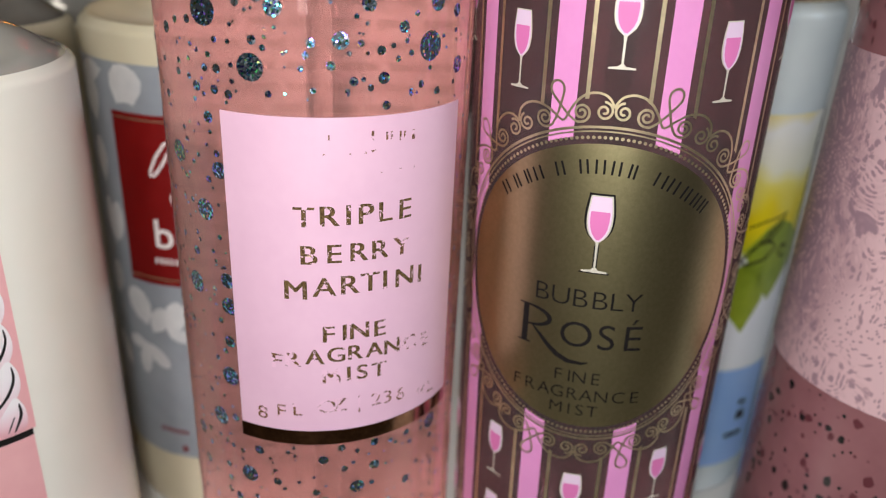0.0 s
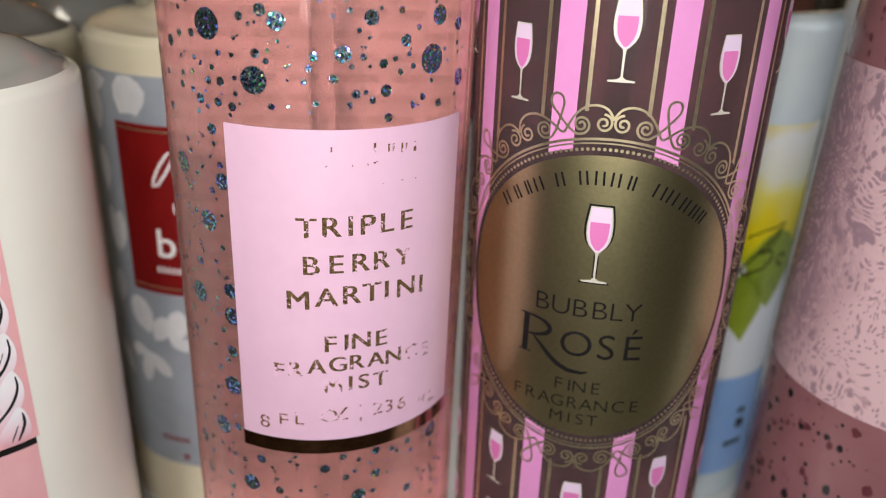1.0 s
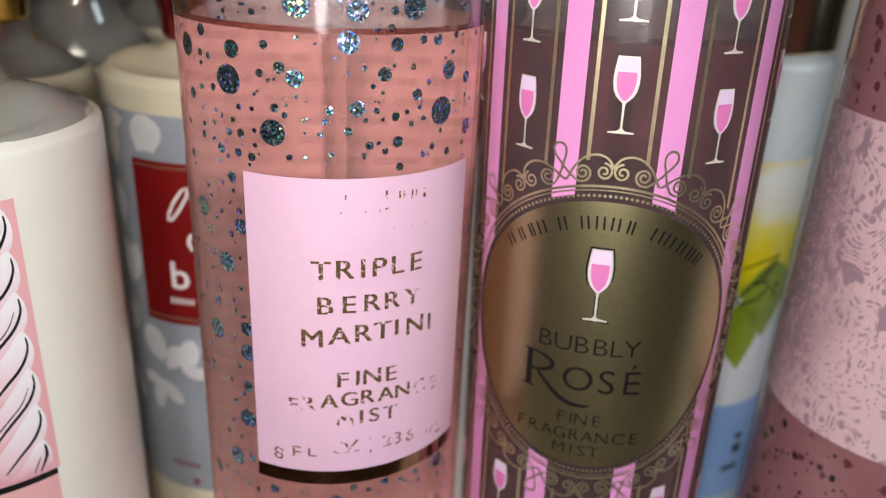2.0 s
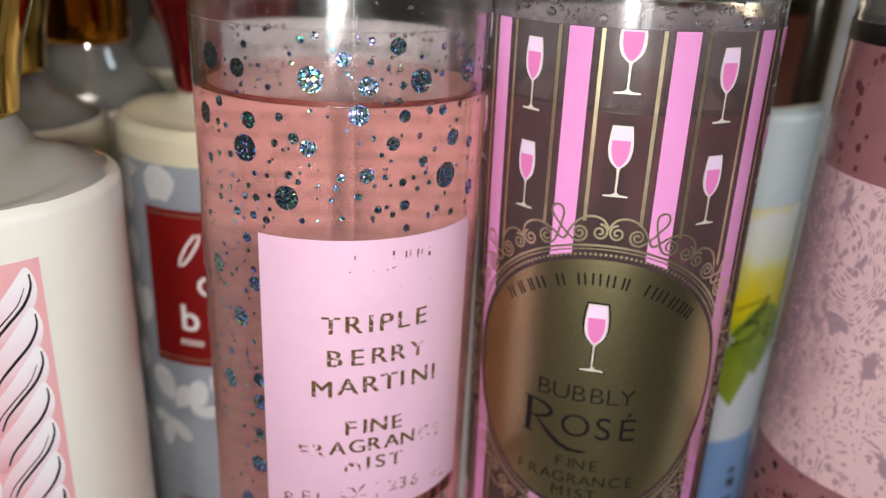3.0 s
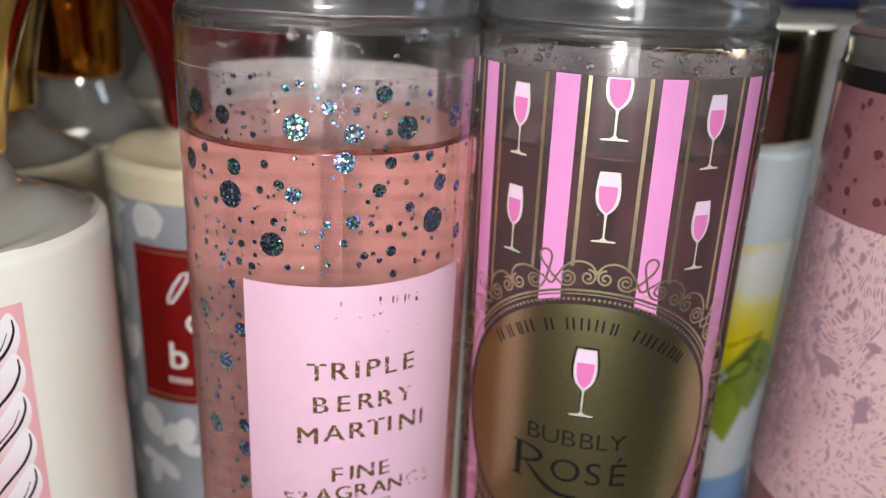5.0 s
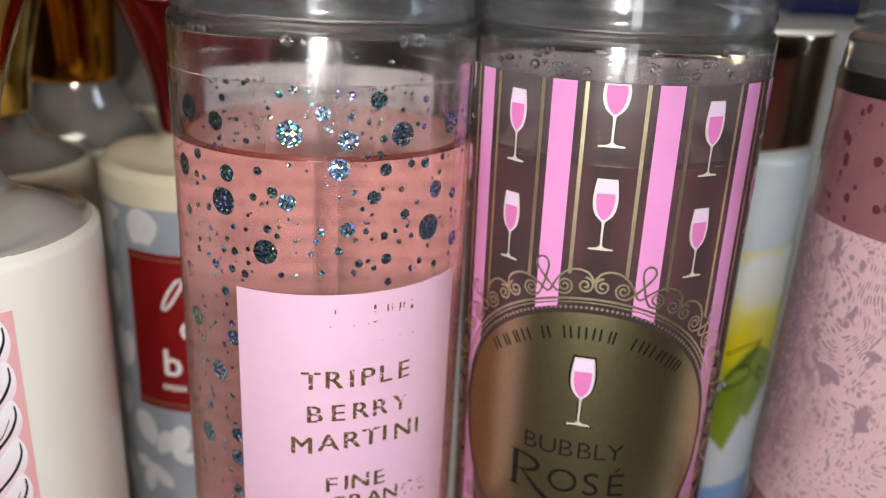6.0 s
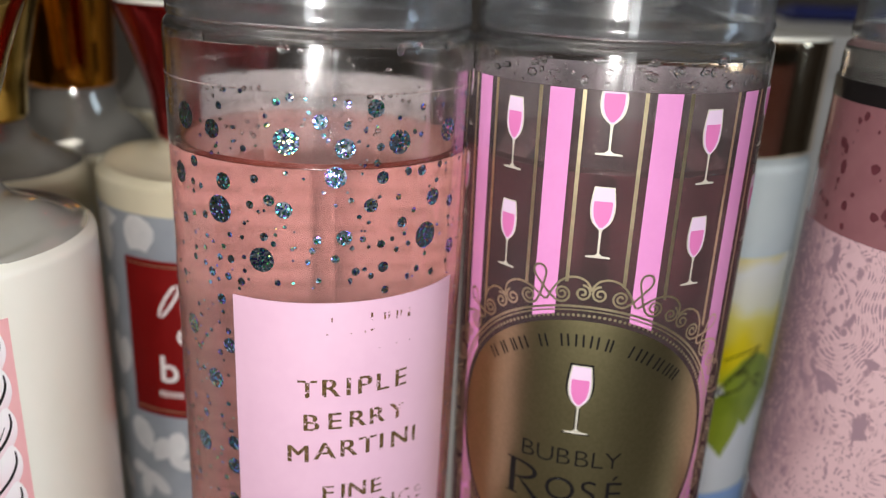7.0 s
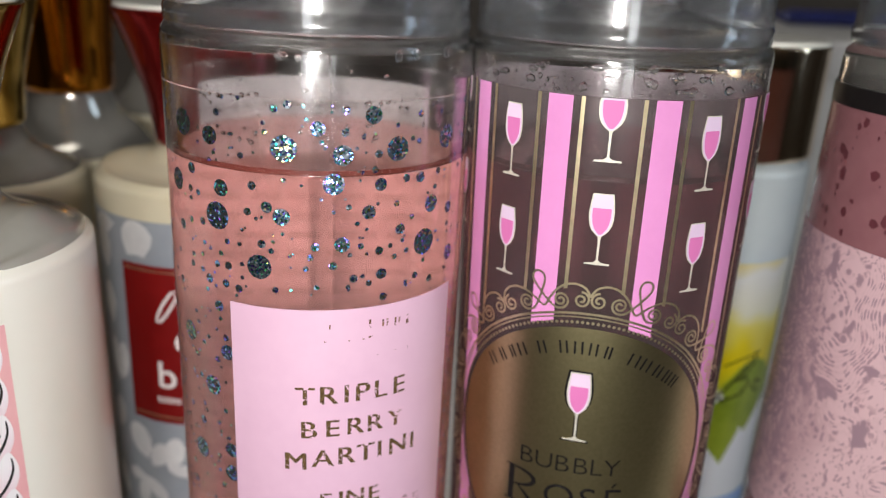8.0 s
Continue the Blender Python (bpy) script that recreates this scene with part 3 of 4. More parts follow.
# each line: letters, their places, heights, and the letters whose foil is nearly gone
for text, middles, z0, z1, sag, bold, gone, mat in (
    ("TRIPLE", (5.4, 13.9, 20.1, 26.2, 33.2, 40.9), 8.48, 8.79, 0.02, True, (), FOIL),
    ("BERRY", (6.8, 15.3, 23.8, 31.4, 39.8), 7.92, 8.22, 0.02, True, (4,), FOIL),
    ("MARTINI", (1.9, 11.7, 20.6, 27.7, 33.3, 41.3, 48.3), 7.42, 7.73, 0.07, True, (), FOIL),
    ("FINE", (12.9, 18.5, 23.9, 31.6), 6.66, 6.94, 0.02, True, (), FOIL),
    ("FRAGRANCE", (-5.7, 0.1, 7.8, 15.4, 22.4, 29.5, 36.6, 44.4, 52.5), 6.31, 6.57, 0.13, True, (0, 1, 7, 8), FOIL),
    ("MIST", (13.5, 19.9, 24.9, 31.4), 5.95, 6.21, 0.02, True, (0,), FOIL),
    ("8FLOZ|236mL", (-12.4, -4.9, 1.3, 11.7, 16.2, 23.7, 30.4, 35.1, 40.7, 52.0, 57.1), 5.42, 5.66, 0.20, False, (3, 9), FOIL_WORN),
):
    for bare in (False, True):
        keep = [i for i in range(len(text)) if (i in gone) == bare]
        if not keep:
            continue
        bm = bmesh.new()
        mid, half = (middles[0] + middles[-1]) / 2, (middles[-1] - middles[0]) / 2
        for i in keep:
            low = z0 - sag * ((middles[i] - mid) / half) ** 2
            for dx in ((-0.009, 0.009) if bold else (0.0,)):
                one = letters(text[i], (middles[i],), low, low + z1 - z0, 1.12)
                for v in one.verts:
                    v.co += Vector((dx, 0, 0.0006 * (dx > 0)))
                me = bpy.data.meshes.new("letter")
                one.to_mesh(me)
                one.free()
                bm.from_mesh(me)
                bpy.data.meshes.remove(me)
        part("lettering", on_round(bm, R, 0.018), FOIL_GONE if bare else mat, front, "copper foil letters almost rubbed off" if bare else "flaking copper foil lettering", smooth=False)
# remains of two rubbed-off lines, as plain bars
rnd = random.Random(5)
bm = bmesh.new()
for d, w, h, z in ((28.2, 0.035, 0.13, 9.72), (33.2, 0.03, 0.11, 9.70), (34.9, 0.03, 0.11, 9.70), (38.2, 0.03, 0.13, 9.68), (39.9, 0.03, 0.11, 9.68), (43.4, 0.05, 0.14, 9.67), (14.0, 0.02, 0.07, 9.72)):
    poly([(lu(d) - w / 2, z - h / 2), (lu(d) + w / 2, z - h / 2), (lu(d) + w / 2, z + h / 2), (lu(d) - w / 2, z + h / 2)], bm)
for d in (18.1, 20.5, 26.0, 28.3, 29.2, 12.4, 31.5, 38.5, 44.5):
    poly([(lu(d) + rnd.uniform(-0.025, 0.025), 9.50 + rnd.uniform(-0.03, 0.03) - (0.3 if d > 31 else 0)) for _ in range(4)], bm)
part("rubbed_print", on_round(bm, R, 0.018), FOIL_WORN, front, "remains of rubbed-off copper foil print", smooth=False)

# dots: the large ones first, then a strewing of small ones
DOT = bpy.data.meshes.new("glitter_dot")
bm = bmesh.new()
bmesh.ops.create_circle(bm, cap_ends=True, segments=24, radius=1.0)
for v in bm.verts:
    v.co.z = -0.02 * v.co.x ** 2
bm.to_mesh(DOT)
bm.free()
DOT.materials.append(GLITTER)


def in_label(d, z, m):
    return -22.5 - m < d < 68.5 + m and 4.75 - m * 0.04 < z < 10.02 + m * 0.04


def dot(parent, d, z, s):
    ob = new("dot", DOT)
    a = radians(d)
    ob.parent = parent
    ob.matrix_basis = Matrix.Translation(((R + 0.006) * math.sin(a) * CM, -(R + 0.006) * math.cos(a) * CM, (z - BASE) * CM)) @ Matrix.Rotation(a, 4, "Z") @ Matrix.Rotation(radians(90), 4, "X") @ Matrix.Diagonal((s * CM, s * CM, s * CM, 1))
    return ob


big = [(50, 10.83, 0.2), (-26, 11.22, 0.2), (-42, 12.43, 0.19), (-10, 10.58, 0.18), (-1, 12.27, 0.18), (37, 12.26, 0.17), (-41, 7.23, 0.17), (60, 12.34, 0.17), (-45, 9.22, 0.16), (-32, 8.49, 0.16), (-26, 5.81, 0.16),
       (-48, 11.57, 0.16), (-33, 4.96, 0.16), (15, 11.81, 0.15), (-20, 4.04, 0.15), (-24, 7.04, 0.14), (18, 12.2, 0.14), (58, 4.6, 0.14), (53, 11.39, 0.13), (-28, 12.33, 0.13), (-24, 11.63, 0.12), (-2, 11.33, 0.12),
       (28, 12.73, 0.12), (23, 3.89, 0.12), (-24, 9.13, 0.12), (-24, 7.46, 0.12), (-48, 4.41, 0.12), (66, 10.5, 0.12), (18, 10.95, 0.11), (10, 12.55, 0.1), (-25, 6.43, 0.1), (27, 11.4, 0.1), (30, 4.25, 0.09)]
middling = [(-45, 3.84, 0.09), (31, 11.78, 0.09), (64, 11.24, 0.09), (-7, 11.45, 0.08), (32, 10.47, 0.08), (-15, 4.57, 0.08), (47, 11.82, 0.08), (39, 11.1, 0.08), (10, 4.49, 0.08), (-38, 11.81, 0.08), (45, 3.69, 0.08),
            (-27, 9.85, 0.08), (-46, 10.91, 0.08), (-8, 4.01, 0.07), (30, 4.7, 0.07), (-47, 6.51, 0.07), (-25, 5.05, 0.07), (-39, 7.77, 0.07), (-26, 3.48, 0.07), (-31, 10.24, 0.07), (-22, 10.51, 0.06), (22, 10.44, 0.06),
            (7, 3.84, 0.06), (15, 10.64, 0.06), (9, 10.92, 0.06), (-9, 10.92, 0.06), (17, 4.7, 0.06), (-12, 11.73, 0.06), (54, 10.21, 0.06), (60, 3.69, 0.06), (33, 10.11, 0.06), (31, 10.82, 0.06), (-18, 10.2, 0.06)]
taken = big + middling
rnd = random.Random(11)
tries = 0
while len(taken) < 290 and tries < 20000:
    tries += 1
    d, z, s = rnd.uniform(-88, 100), rnd.uniform(2.6, 12.85), rnd.choice((0.035, 0.04, 0.04, 0.045, 0.05, 0.055, 0.06))
    if z < 10 and rnd.random() < 0.15 or in_label(d, z, 1.5):
        continue
    if all(math.hypot(arc(d - e), z - f) > s + g + 0.06 for e, f, g in taken):
        taken.append((d, z, s))
for d, z, s in taken:
    dot(berry, d, z, s)
bm = bmesh.new()
count = 0
while count < 640:
    d, z, s = rnd.uniform(-88, 100), rnd.uniform(2.6, 12.9), rnd.choice((0.018, 0.022, 0.028, 0.035))
    if in_label(d, z, 0.5) or any(math.hypot(arc(d - e), z - f) < s + g + 0.03 for e, f, g in taken):
        continue
    disc(arc(d), z, s, n=8, bm=bm)
    count += 1
tagged(part("fine_dots", on_round(bm, R, 0.006), GLITTER, berry, "tiny holographic specks", smooth=False), kind="stuff")


# -- striped bottle with a gold oval --
rose = thing("mist_bottle", 2.4215, 0.739, "clear bottle printed with pink stripes, wine glasses and a gold oval", "bottle", "mist bottles", (0.126, -0.495))
shell(rose, 11.88, ROSE_LIQUID, "clear bottle full of dark rose liquid", MENISCUS_SHADE_ROSE)
clear_cap(rose, "clear plastic overcap")
sprayer(rose, TUBE_SUNK)
droplets(rose, 13.08, 13.45, 170, 9)
droplets(rose, 13.15, 13.5, 46, 3, sizes=(0.03, 0.04, 0.05, 0.06), depth=0.25)
part("back_label", on_round(patch(arc(95), arc(265), -0.8, 13.04, 60, 1, 0.01), R, 0.004), MAUVE_BACK, rose, "dark mauve back of the printed sleeve")
part("sleeve", on_round(patch(arc(-100), arc(100), -0.8, 13.06, 80, 1), R, 0.004), SMOKE, rose, "smoky transparent sleeve")

MID = -10.0  # degrees: the middle of the front
OV_Z, OV_A, OV_B = 7.27, 2.24, 2.36  # the oval's middle height and half axes


def oval(s, out=0.0):
    """A point s round the oval (0 at the top, 1 once round, clockwise), pushed outwards."""
    a = math.tau * s
    x, y = OV_A * math.sin(a), OV_B * math.cos(a)
    n = Vector((OV_B * math.sin(a), OV_A * math.cos(a))).normalized()
    return arc(MID) + x + n.x * out, OV_Z + y + n.y * out


def column(u0, u1, upper, top=13.05, bottom=-0.7, margin=0.10):
    """A vertical band cut out where the oval and its border lie."""
    bm = bmesh.new()
    n = 4
    ups, lows = [], []
    for i in range(n + 1):
        u = u0 + (u1 - u0) * i / n
        k = 1 - ((u - arc(MID)) / (OV_A + margin)) ** 2
        h = (OV_B + margin) * math.sqrt(k) if k > 0 else 0.0
        ups.append((u, OV_Z + h))
        lows.append((u, OV_Z - h))
    for edge, end in (((ups, top),) if upper else ((lows, bottom),)):
        a = [bm.verts.new((u, z, 0)) for u, z in edge]
        b = [bm.verts.new((u, end, 0)) for u, z in edge]
        for i in range(n):
            f = (a[i], a[i + 1], b[i + 1], b[i]) if end > edge[0][1] else (b[i], b[i + 1], a[i + 1], a[i])
            bm.faces.new(f)
    return bm


for k in range(-2, 4):
    mid = -27.0 + 36.0 * k
    for upper in (True, False):
        part("stripe", on_round(column(arc(mid - 4.4), arc(mid + 4.4), upper), R, 0.012), STRIPE_PINK, rose, "pink printed stripe")
        for side in (-7.8, 7.8):
            c = arc(mid + side)
            part("gold_line", on_round(column(c - 0.028, c + 0.028, upper, margin=0.62), R, 0.012), GOLD_INK, rose, "thin gold foil line")

# the oval as a bendable sheet: rings from the middle outwards
bm = bmesh.new()
rings = []
for i in range(1, 25):
    f = i / 24
    rings.append([bm.verts.new((arc(MID) + OV_A * f * math.sin(math.tau * j / 96), OV_Z + OV_B * f * math.cos(math.tau * j / 96), 0.004)) for j in range(96)])
centre = bm.verts.new((arc(MID), OV_Z, 0.004))
for j in range(96):
    bm.faces.new((centre, rings[0][(j + 1) % 96], rings[0][j]))
for a, b in zip(rings, rings[1:]):
    for j in range(96):
        bm.faces.new((a[j], a[(j + 1) % 96], b[(j + 1) % 96], b[j]))
oval_label = part("gold_oval", on_round(bm, R, 0.012), GOLD_DISC, rose, "satin gold foil oval label")


def rim_line(name, out, width):
    return part(name, on_round(ribbon([oval(i / 160, out) for i in range(161)], width), R, 0.018), GOLD_INK, rose, "gold foil border line")


rim_line("border_line", 0.175, 0.022)
rim_line("border_line", 0.235, 0.038)
bm = bmesh.new()
for i in range(190):
    disc(*oval(i / 190, 0.09), 0.026, n=8, bm=bm)
tagged(part("beading", on_round(bm, R, 0.018), GOLD_INK, rose, "row of small gold beads", smooth=False), kind="stuff")


def scroll_cell(mid):
    """One length of scrollwork between two knots, drawn along the oval (s) and outwards (n)."""
    L = 1.48
    lines = []
    for side in (-1, 1):
        # the arch, the two spirals under it, and half of the tall loop
        arch = [(0.0, 0.50), (0.03, 0.57), (0.10, 0.655), (0.22, 0.70), (0.36, 0.685), (0.49, 0.61), (0.60, 0.50), (0.68, 0.40), (0.735, 0.35)]
        lines.append(smoothed([(side * x, y) for x, y in arch], False))
        lines.append(spiral(side * 0.135, 0.45, 0.13, math.pi / 2, 1.6, 40, side))
        lines.append(spiral(side * 0.455, 0.44, 0.13, -math.pi / 2, 1.7, 40, -side))
        loop = [(0.455, 0.31), (0.54, 0.32), (0.63, 0.40), (0.70, 0.50), (0.765, 0.62), (0.815, 0.73), (0.825, 0.82), (0.79, 0.885), (L / 2, 0.905)]
        lines.append(smoothed([(side * x, y) for x, y in loop], False))
    out = []
    for ln in lines:
        out.append([oval(mid + x * (1 / 24) / 0.74, y) for x, y in ln])
    return out


for c in range(12):
    for i, ln in enumerate(scroll_cell(c / 12)):
        part("scroll", on_round(ribbon(ln, 0.034), R, 0.019 + 0.0003 * (i % 4)), GOLD_INK, rose, "fine gold foil scroll round the oval")


def goblet(u, foot, h, w, stalk=0.045):
    """Outlines of a stemmed glass: whole shape, wine and empty top."""
    bowl = [(0.40, 0.0), (0.455, -0.12), (0.495, -0.25), (0.49, -0.35), (0.44, -0.44), (0.34, -0.51), (0.20, -0.56), (0.07, -0.595)]
    stem = [(stalk, -0.66), (stalk * 0.9, -0.93), (0.16, -0.965), (0.5, -0.978), (0.5, -1.0)]
    half = [(x, 1 + y) for x, y in bowl + stem]
    pts = [(u - x * w, foot + y * h) for x, y in half] + [(u + x * w, foot + y * h) for x, y in reversed(half)]
    lip = [(x * 0.88, 1 + y + 0.008) for x, y in bowl]
    lip[0] = (lip[0][0], 0.985)
    wine = [(0.345, 0.80)] + [(x * 0.74, 1 + y + 0.03) for x, y in bowl if y < -0.22]
    both = lambda half: [(u - x * w, foot + y * h) for x, y in half] + [(u + x * w, foot + y * h) for x, y in reversed(half)]
    return pts, both(lip), both(wine)


def wine_glass(u, foot, h, w, parent, rim, z=0.014):
    outline, lip, wine = goblet(u, foot, h, w)
    g = part("glass_print", on_round(poly(outline), R, z), rim, parent, "printed wine glass")
    part("glass_top", on_round(poly(lip), R, z + 0.003), GLASS_PALE, g, "pale lilac bowl of the glass", smooth=False)
    part("wine", on_round(poly(wine), R, z + 0.006), GLASS_PINK, g, "pink wine", smooth=False)


for k, mid in ((0, -9.3), (1, -45.0), (1, 26.5), (0, 62.7), (0, -81)):
    for foot in ((12.17, 10.65, 2.86, 1.34) if k == 0 else (11.77, 10.22, 3.32, 1.8)):
        if foot > 12:
            # cut by the sleeve's upper edge
            outline, lip, wine = goblet(arc(mid), foot, 1.07, 0.38)
            cut = lambda pts: [(u, min(z, 13.05)) for u, z in pts]
            g = part("glass_print", on_round(poly(cut(outline)), R, 0.014), SILVER_INK, rose, "printed wine glass cut off by the sleeve's edge")
            part("glass_top", on_round(poly(cut(lip)), R, 0.017), GLASS_PALE, g, "pale lilac bowl of the glass", smooth=False)
            part("wine", on_round(poly(cut(wine)), R, 0.020), GLASS_PINK, g, "pink wine", smooth=False)
        else:
            wine_glass(arc(mid), foot, 1.07, 0.36 if k == 0 else 0.33, rose, SILVER_INK)

# on the oval: the glass, then the lettering
o, lip, wine = goblet(arc(-10.5), 7.655, 1.255, 0.44, 0.085)
g = part("glass_print", on_round(poly(o), R, 0.020), BLACK_INK, oval_label, "black outlined wine glass")
o2, lip, wine = goblet(arc(-10.45), 7.675, 1.205, 0.375, 0.045)
part("glass_fill", on_round(poly(o2), R, 0.023), SILVER_INK, g, "silvery glass")
part("glass_top", on_round(poly(lip), R, 0.026), GLASS_PALE, g, "pale lilac top of the glass", smooth=False)
part("wine", on_round(poly(wine), R, 0.029), GLASS_PINK, g, "pink wine", smooth=False)
for text, middles, z0, z1, stretch, weight in (
    ("BUBBLY", (-28.3, -21.3, -13.9, -6.8, -0.7, 5.1), 7.07, 7.39, 1.1, -0.017),
    ("FINE", (-19.2, -15.0, -11.2, -5.0), 5.73, 5.955, 1.05, -0.012),
    ("FRAGRANCE", (-35.9, -30.1, -24.4, -19.0, -13.1, -7.9, -2.2, 4.4, 10.7), 5.41, 5.635, 1.05, -0.012),
    ("MIST", (-18.9, -13.8, -9.7, -4.9), 5.12, 5.34, 1.05, -0.012),
    ("OSÉ", (-14.2, -3.0, 6.9), 6.38, 6.84, 1.05, -0.006),
):
    part("lettering", on_round(letters(text, middles, z0, z1, stretch, weight), R, 0.021), BLACK_INK, oval_label, "black lettering", smooth=False)
# the tall swash letter: stem, bowl, leg
bm = bmesh.new()
ua = arc(-34.3)
poly([(ua - 0.05, 6.27), (ua + 0.05, 6.27), (ua + 0.05, 6.93), (ua - 0.05, 6.93)], bm)
poly([(ua - 0.11, 6.25), (ua + 0.11, 6.25), (ua + 0.11, 6.275), (ua - 0.11, 6.275)], bm)
ribbon(ring_line(ua + 0.03, 6.755, 0.37, 0.165, 90, -90, 24), 0.075, bm, taper=0.65)
ribbon([(ua + 0.12, 6.59), (ua + 0.26, 6.46), (ua + 0.40, 6.31), (ua + 0.56, 6.18), (ua + 0.74, 6.10), (ua + 0.95, 6.09), (ua + 1.05, 6.12)], 0.085, bm, taper=0.75)
poly([(ua - 0.11, 6.915), (ua + 0.08, 6.915), (ua + 0.08, 6.94), (ua - 0.11, 6.94)], bm)
part("lettering", on_round(bm, R, 0.021), BLACK_INK, oval_label, "black swash letter R", smooth=False)
# the maker's line as plain bars along the top curve
for d, w in ((-47.6, 0.09), (-42.7, 0.07), (-38.2, 0.06), (-34.0, 0.11), (-26.0, 0.10), (-17.8, 0.10), (-12.3, 0.11), (-6.9, 0.10), (-1.5, 0.07), (8.3, 0.13), (13.2, 0.11), (18.3, 0.09), (22.5, 0.08), (25.8, 0.07)):
    x = (d + 10.5) / 37.0
    z = 9.30 - 0.60 * x * x
    lean = Matrix.Rotation(math.atan2(-1.2 * x, arc(37)), 2)
    bm = bmesh.new()
    for u in (-w / 2, w / 2):
        poly([tuple(lean @ Vector(q) + Vector((arc(d), z))) for q in ((u - 0.016, -0.105), (u + 0.016, -0.105), (u + 0.016, 0.105), (u - 0.016, 0.105))], bm)
    part("maker_bar", on_round(bm, R, 0.021), BLACK_INK, oval_label, "plain black bars", smooth=False)


# -- rose bottle with a lace print --
lace_b = thing("mist_bottle", 8.23, 0.736, "rose pink bottle with a pale lace label and dark spots", "bottle", "mist bottles", (0, 0.75))
prof = arc_profile([(0.0, -1.25), (1.9, -1.4), (R, -1.4), (R, 12.78)], 5, 0.22)
part("bottle_body", lathe([*prof, (2.30, 12.8), (0.0, 12.82)], 128), ROSE_BODY, lace_b, "rose pink translucent bottle")
part("neck_band", lathe([(2.2, 12.76), (R + 0.012, 12.76), (R + 0.012, 13.08), (2.2, 13.08)], 128), BLACK_RING, lace_b, "black band under the cap")
sh = part("shoulder", lathe(arc_profile([(2.33, 13.06), (2.33, 13.62), (2.08, 13.76), (1.5, 14.0), (0.9, 14.15)], 5, 0.15), 96), MILKY, lace_b, "clear shoulder")
sh.visible_shadow = False
clear_cap(lace_b, "clear plastic overcap")
part("sprayer", lathe(arc_profile([(0.0, 13.1), (0.8, 13.1), (0.8, 15.6), (0.55, 15.7), (0.55, 16.9), (0.0, 17.0)], 4, 0.12), 40), PEARL, lace_b, "grey spray pump under the clear cap")
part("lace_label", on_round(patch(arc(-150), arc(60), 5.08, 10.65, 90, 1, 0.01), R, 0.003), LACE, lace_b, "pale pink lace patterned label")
rnd = random.Random(21)
for i in range(260):
    d, z = rnd.uniform(-100, 0), rnd.choice((rnd.uniform(10.75, 12.7), rnd.uniform(2.0, 5.0), rnd.uniform(2.0, 5.0)))
    s = rnd.choice((0.02, 0.025, 0.03, 0.035, 0.045, 0.06, 0.08))
    part("spot", on_round(disc(arc(d), z, s, s * rnd.uniform(0.8, 1.6), 9, wobble=0.25), R, 0.006), SPOT_FOIL if z < 5 and rnd.random() < 0.5 else SPOT_DARK, lace_b, smooth=False)


# ---- lotion bottles with flared caps ----
def lotion(name, x, y, r, body_mat, shoulder_mat, cap_mat, label, group="lotion bottles", rim=10.1, cap_h=2.66, flare=0.74, rise=1.05, dish=False, tilt=(0, 0), turn=0):
    t = thing(name, x, y, label, "bottle", group, tilt, turn)
    prof = arc_profile([(0.0, -1.3), (r - 0.5, -1.4), (r, -1.3), (r, rim - 0.03), (r - 0.14, rim + 0.10)], 8, 0.14)
    part("bottle_body", lathe(prof, 112), body_mat, t)
    slope = [(r - 0.12, rim + 0.08), (r - 0.5, rim + 0.24 * rise), (r - 0.9, rim + 0.50 * rise), (1.28, rim + 0.88 * rise), (1.06, rim + 1.08 * rise), (1.06, rim + 1.2 * rise)]
    if dish:
        slope = [(r - 0.12, rim + 0.08), (r - 0.20, rim + 0.12), (r - 0.32, rim + 0.10), (r - 0.62, rim + 0.20 * rise), (1.28, rim + 0.50 * rise), (1.08, rim + 0.95 * rise), (1.06, rim + 1.2 * rise)]
    bm = lathe(arc_profile(slope, 6, 0.3), 112)
    if dish:
        # a rounded ridge runs down each side of the hollowed shoulder
        for v in bm.verts:
            q = math.hypot(v.co.x, v.co.y) / CM
            f = min(1.0, max(0.0, (r - 0.12 - q) / (r - 0.12 - 1.06)))
            v.co.z += 0.34 * rise * math.sin(math.pi * f ** 0.8) * (abs(v.co.x) / (q * CM)) ** 7 * CM
    part("shoulder", bm, shoulder_mat, t, "glossy sloping shoulder")
    z = rim + rise
    cap = part("cap", lathe(arc_profile([(0.0, z), (1.16, z), (1.18, z + 0.1 * cap_h), (1.16 + 0.2 * flare, z + 0.38 * cap_h), (1.16 + 0.62 * flare, z + 0.72 * cap_h), (1.16 + flare, z + 0.98 * cap_h), (1.18 + flare, z + 1.01 * cap_h), (1.04 + flare, z + 1.02 * cap_h)], 5, 0.2), 96), cap_mat, t, "flared metallic cap")
    part("cap_disc", lathe(arc_profile([(1.10 + flare, z + cap_h), (1.08 + flare, z + cap_h + 0.14), (0.0, z + cap_h + 0.16)], 4, 0.08), 72), WHITE_PLASTIC, cap, "white top of the cap")
    return t


swirl_b = lotion("lotion_bottle", -8.889, -0.724, 2.581, WHITE_PLASTIC, PEARL_WHITE, GOLD_CAP, "cream white lotion bottle with pink candy label and gold cap", dish=True, tilt=(0, 0.6), turn=1.0)
RS = 2.581
lab = part("label", on_round(patch(arc(-60, RS), arc(54.6, RS), 4.70, 9.42, 60, 1, 0.01), RS, 0.003), SOFT_PINK, swirl_b, "pink label with a twisted candy picture")
part("lower_label", on_round(patch(arc(-60, RS), arc(53.4, RS), 1.2, 4.58, 60, 1, 0.01), RS, 0.003), SOFT_PINK, swirl_b, "plain pink lower label")
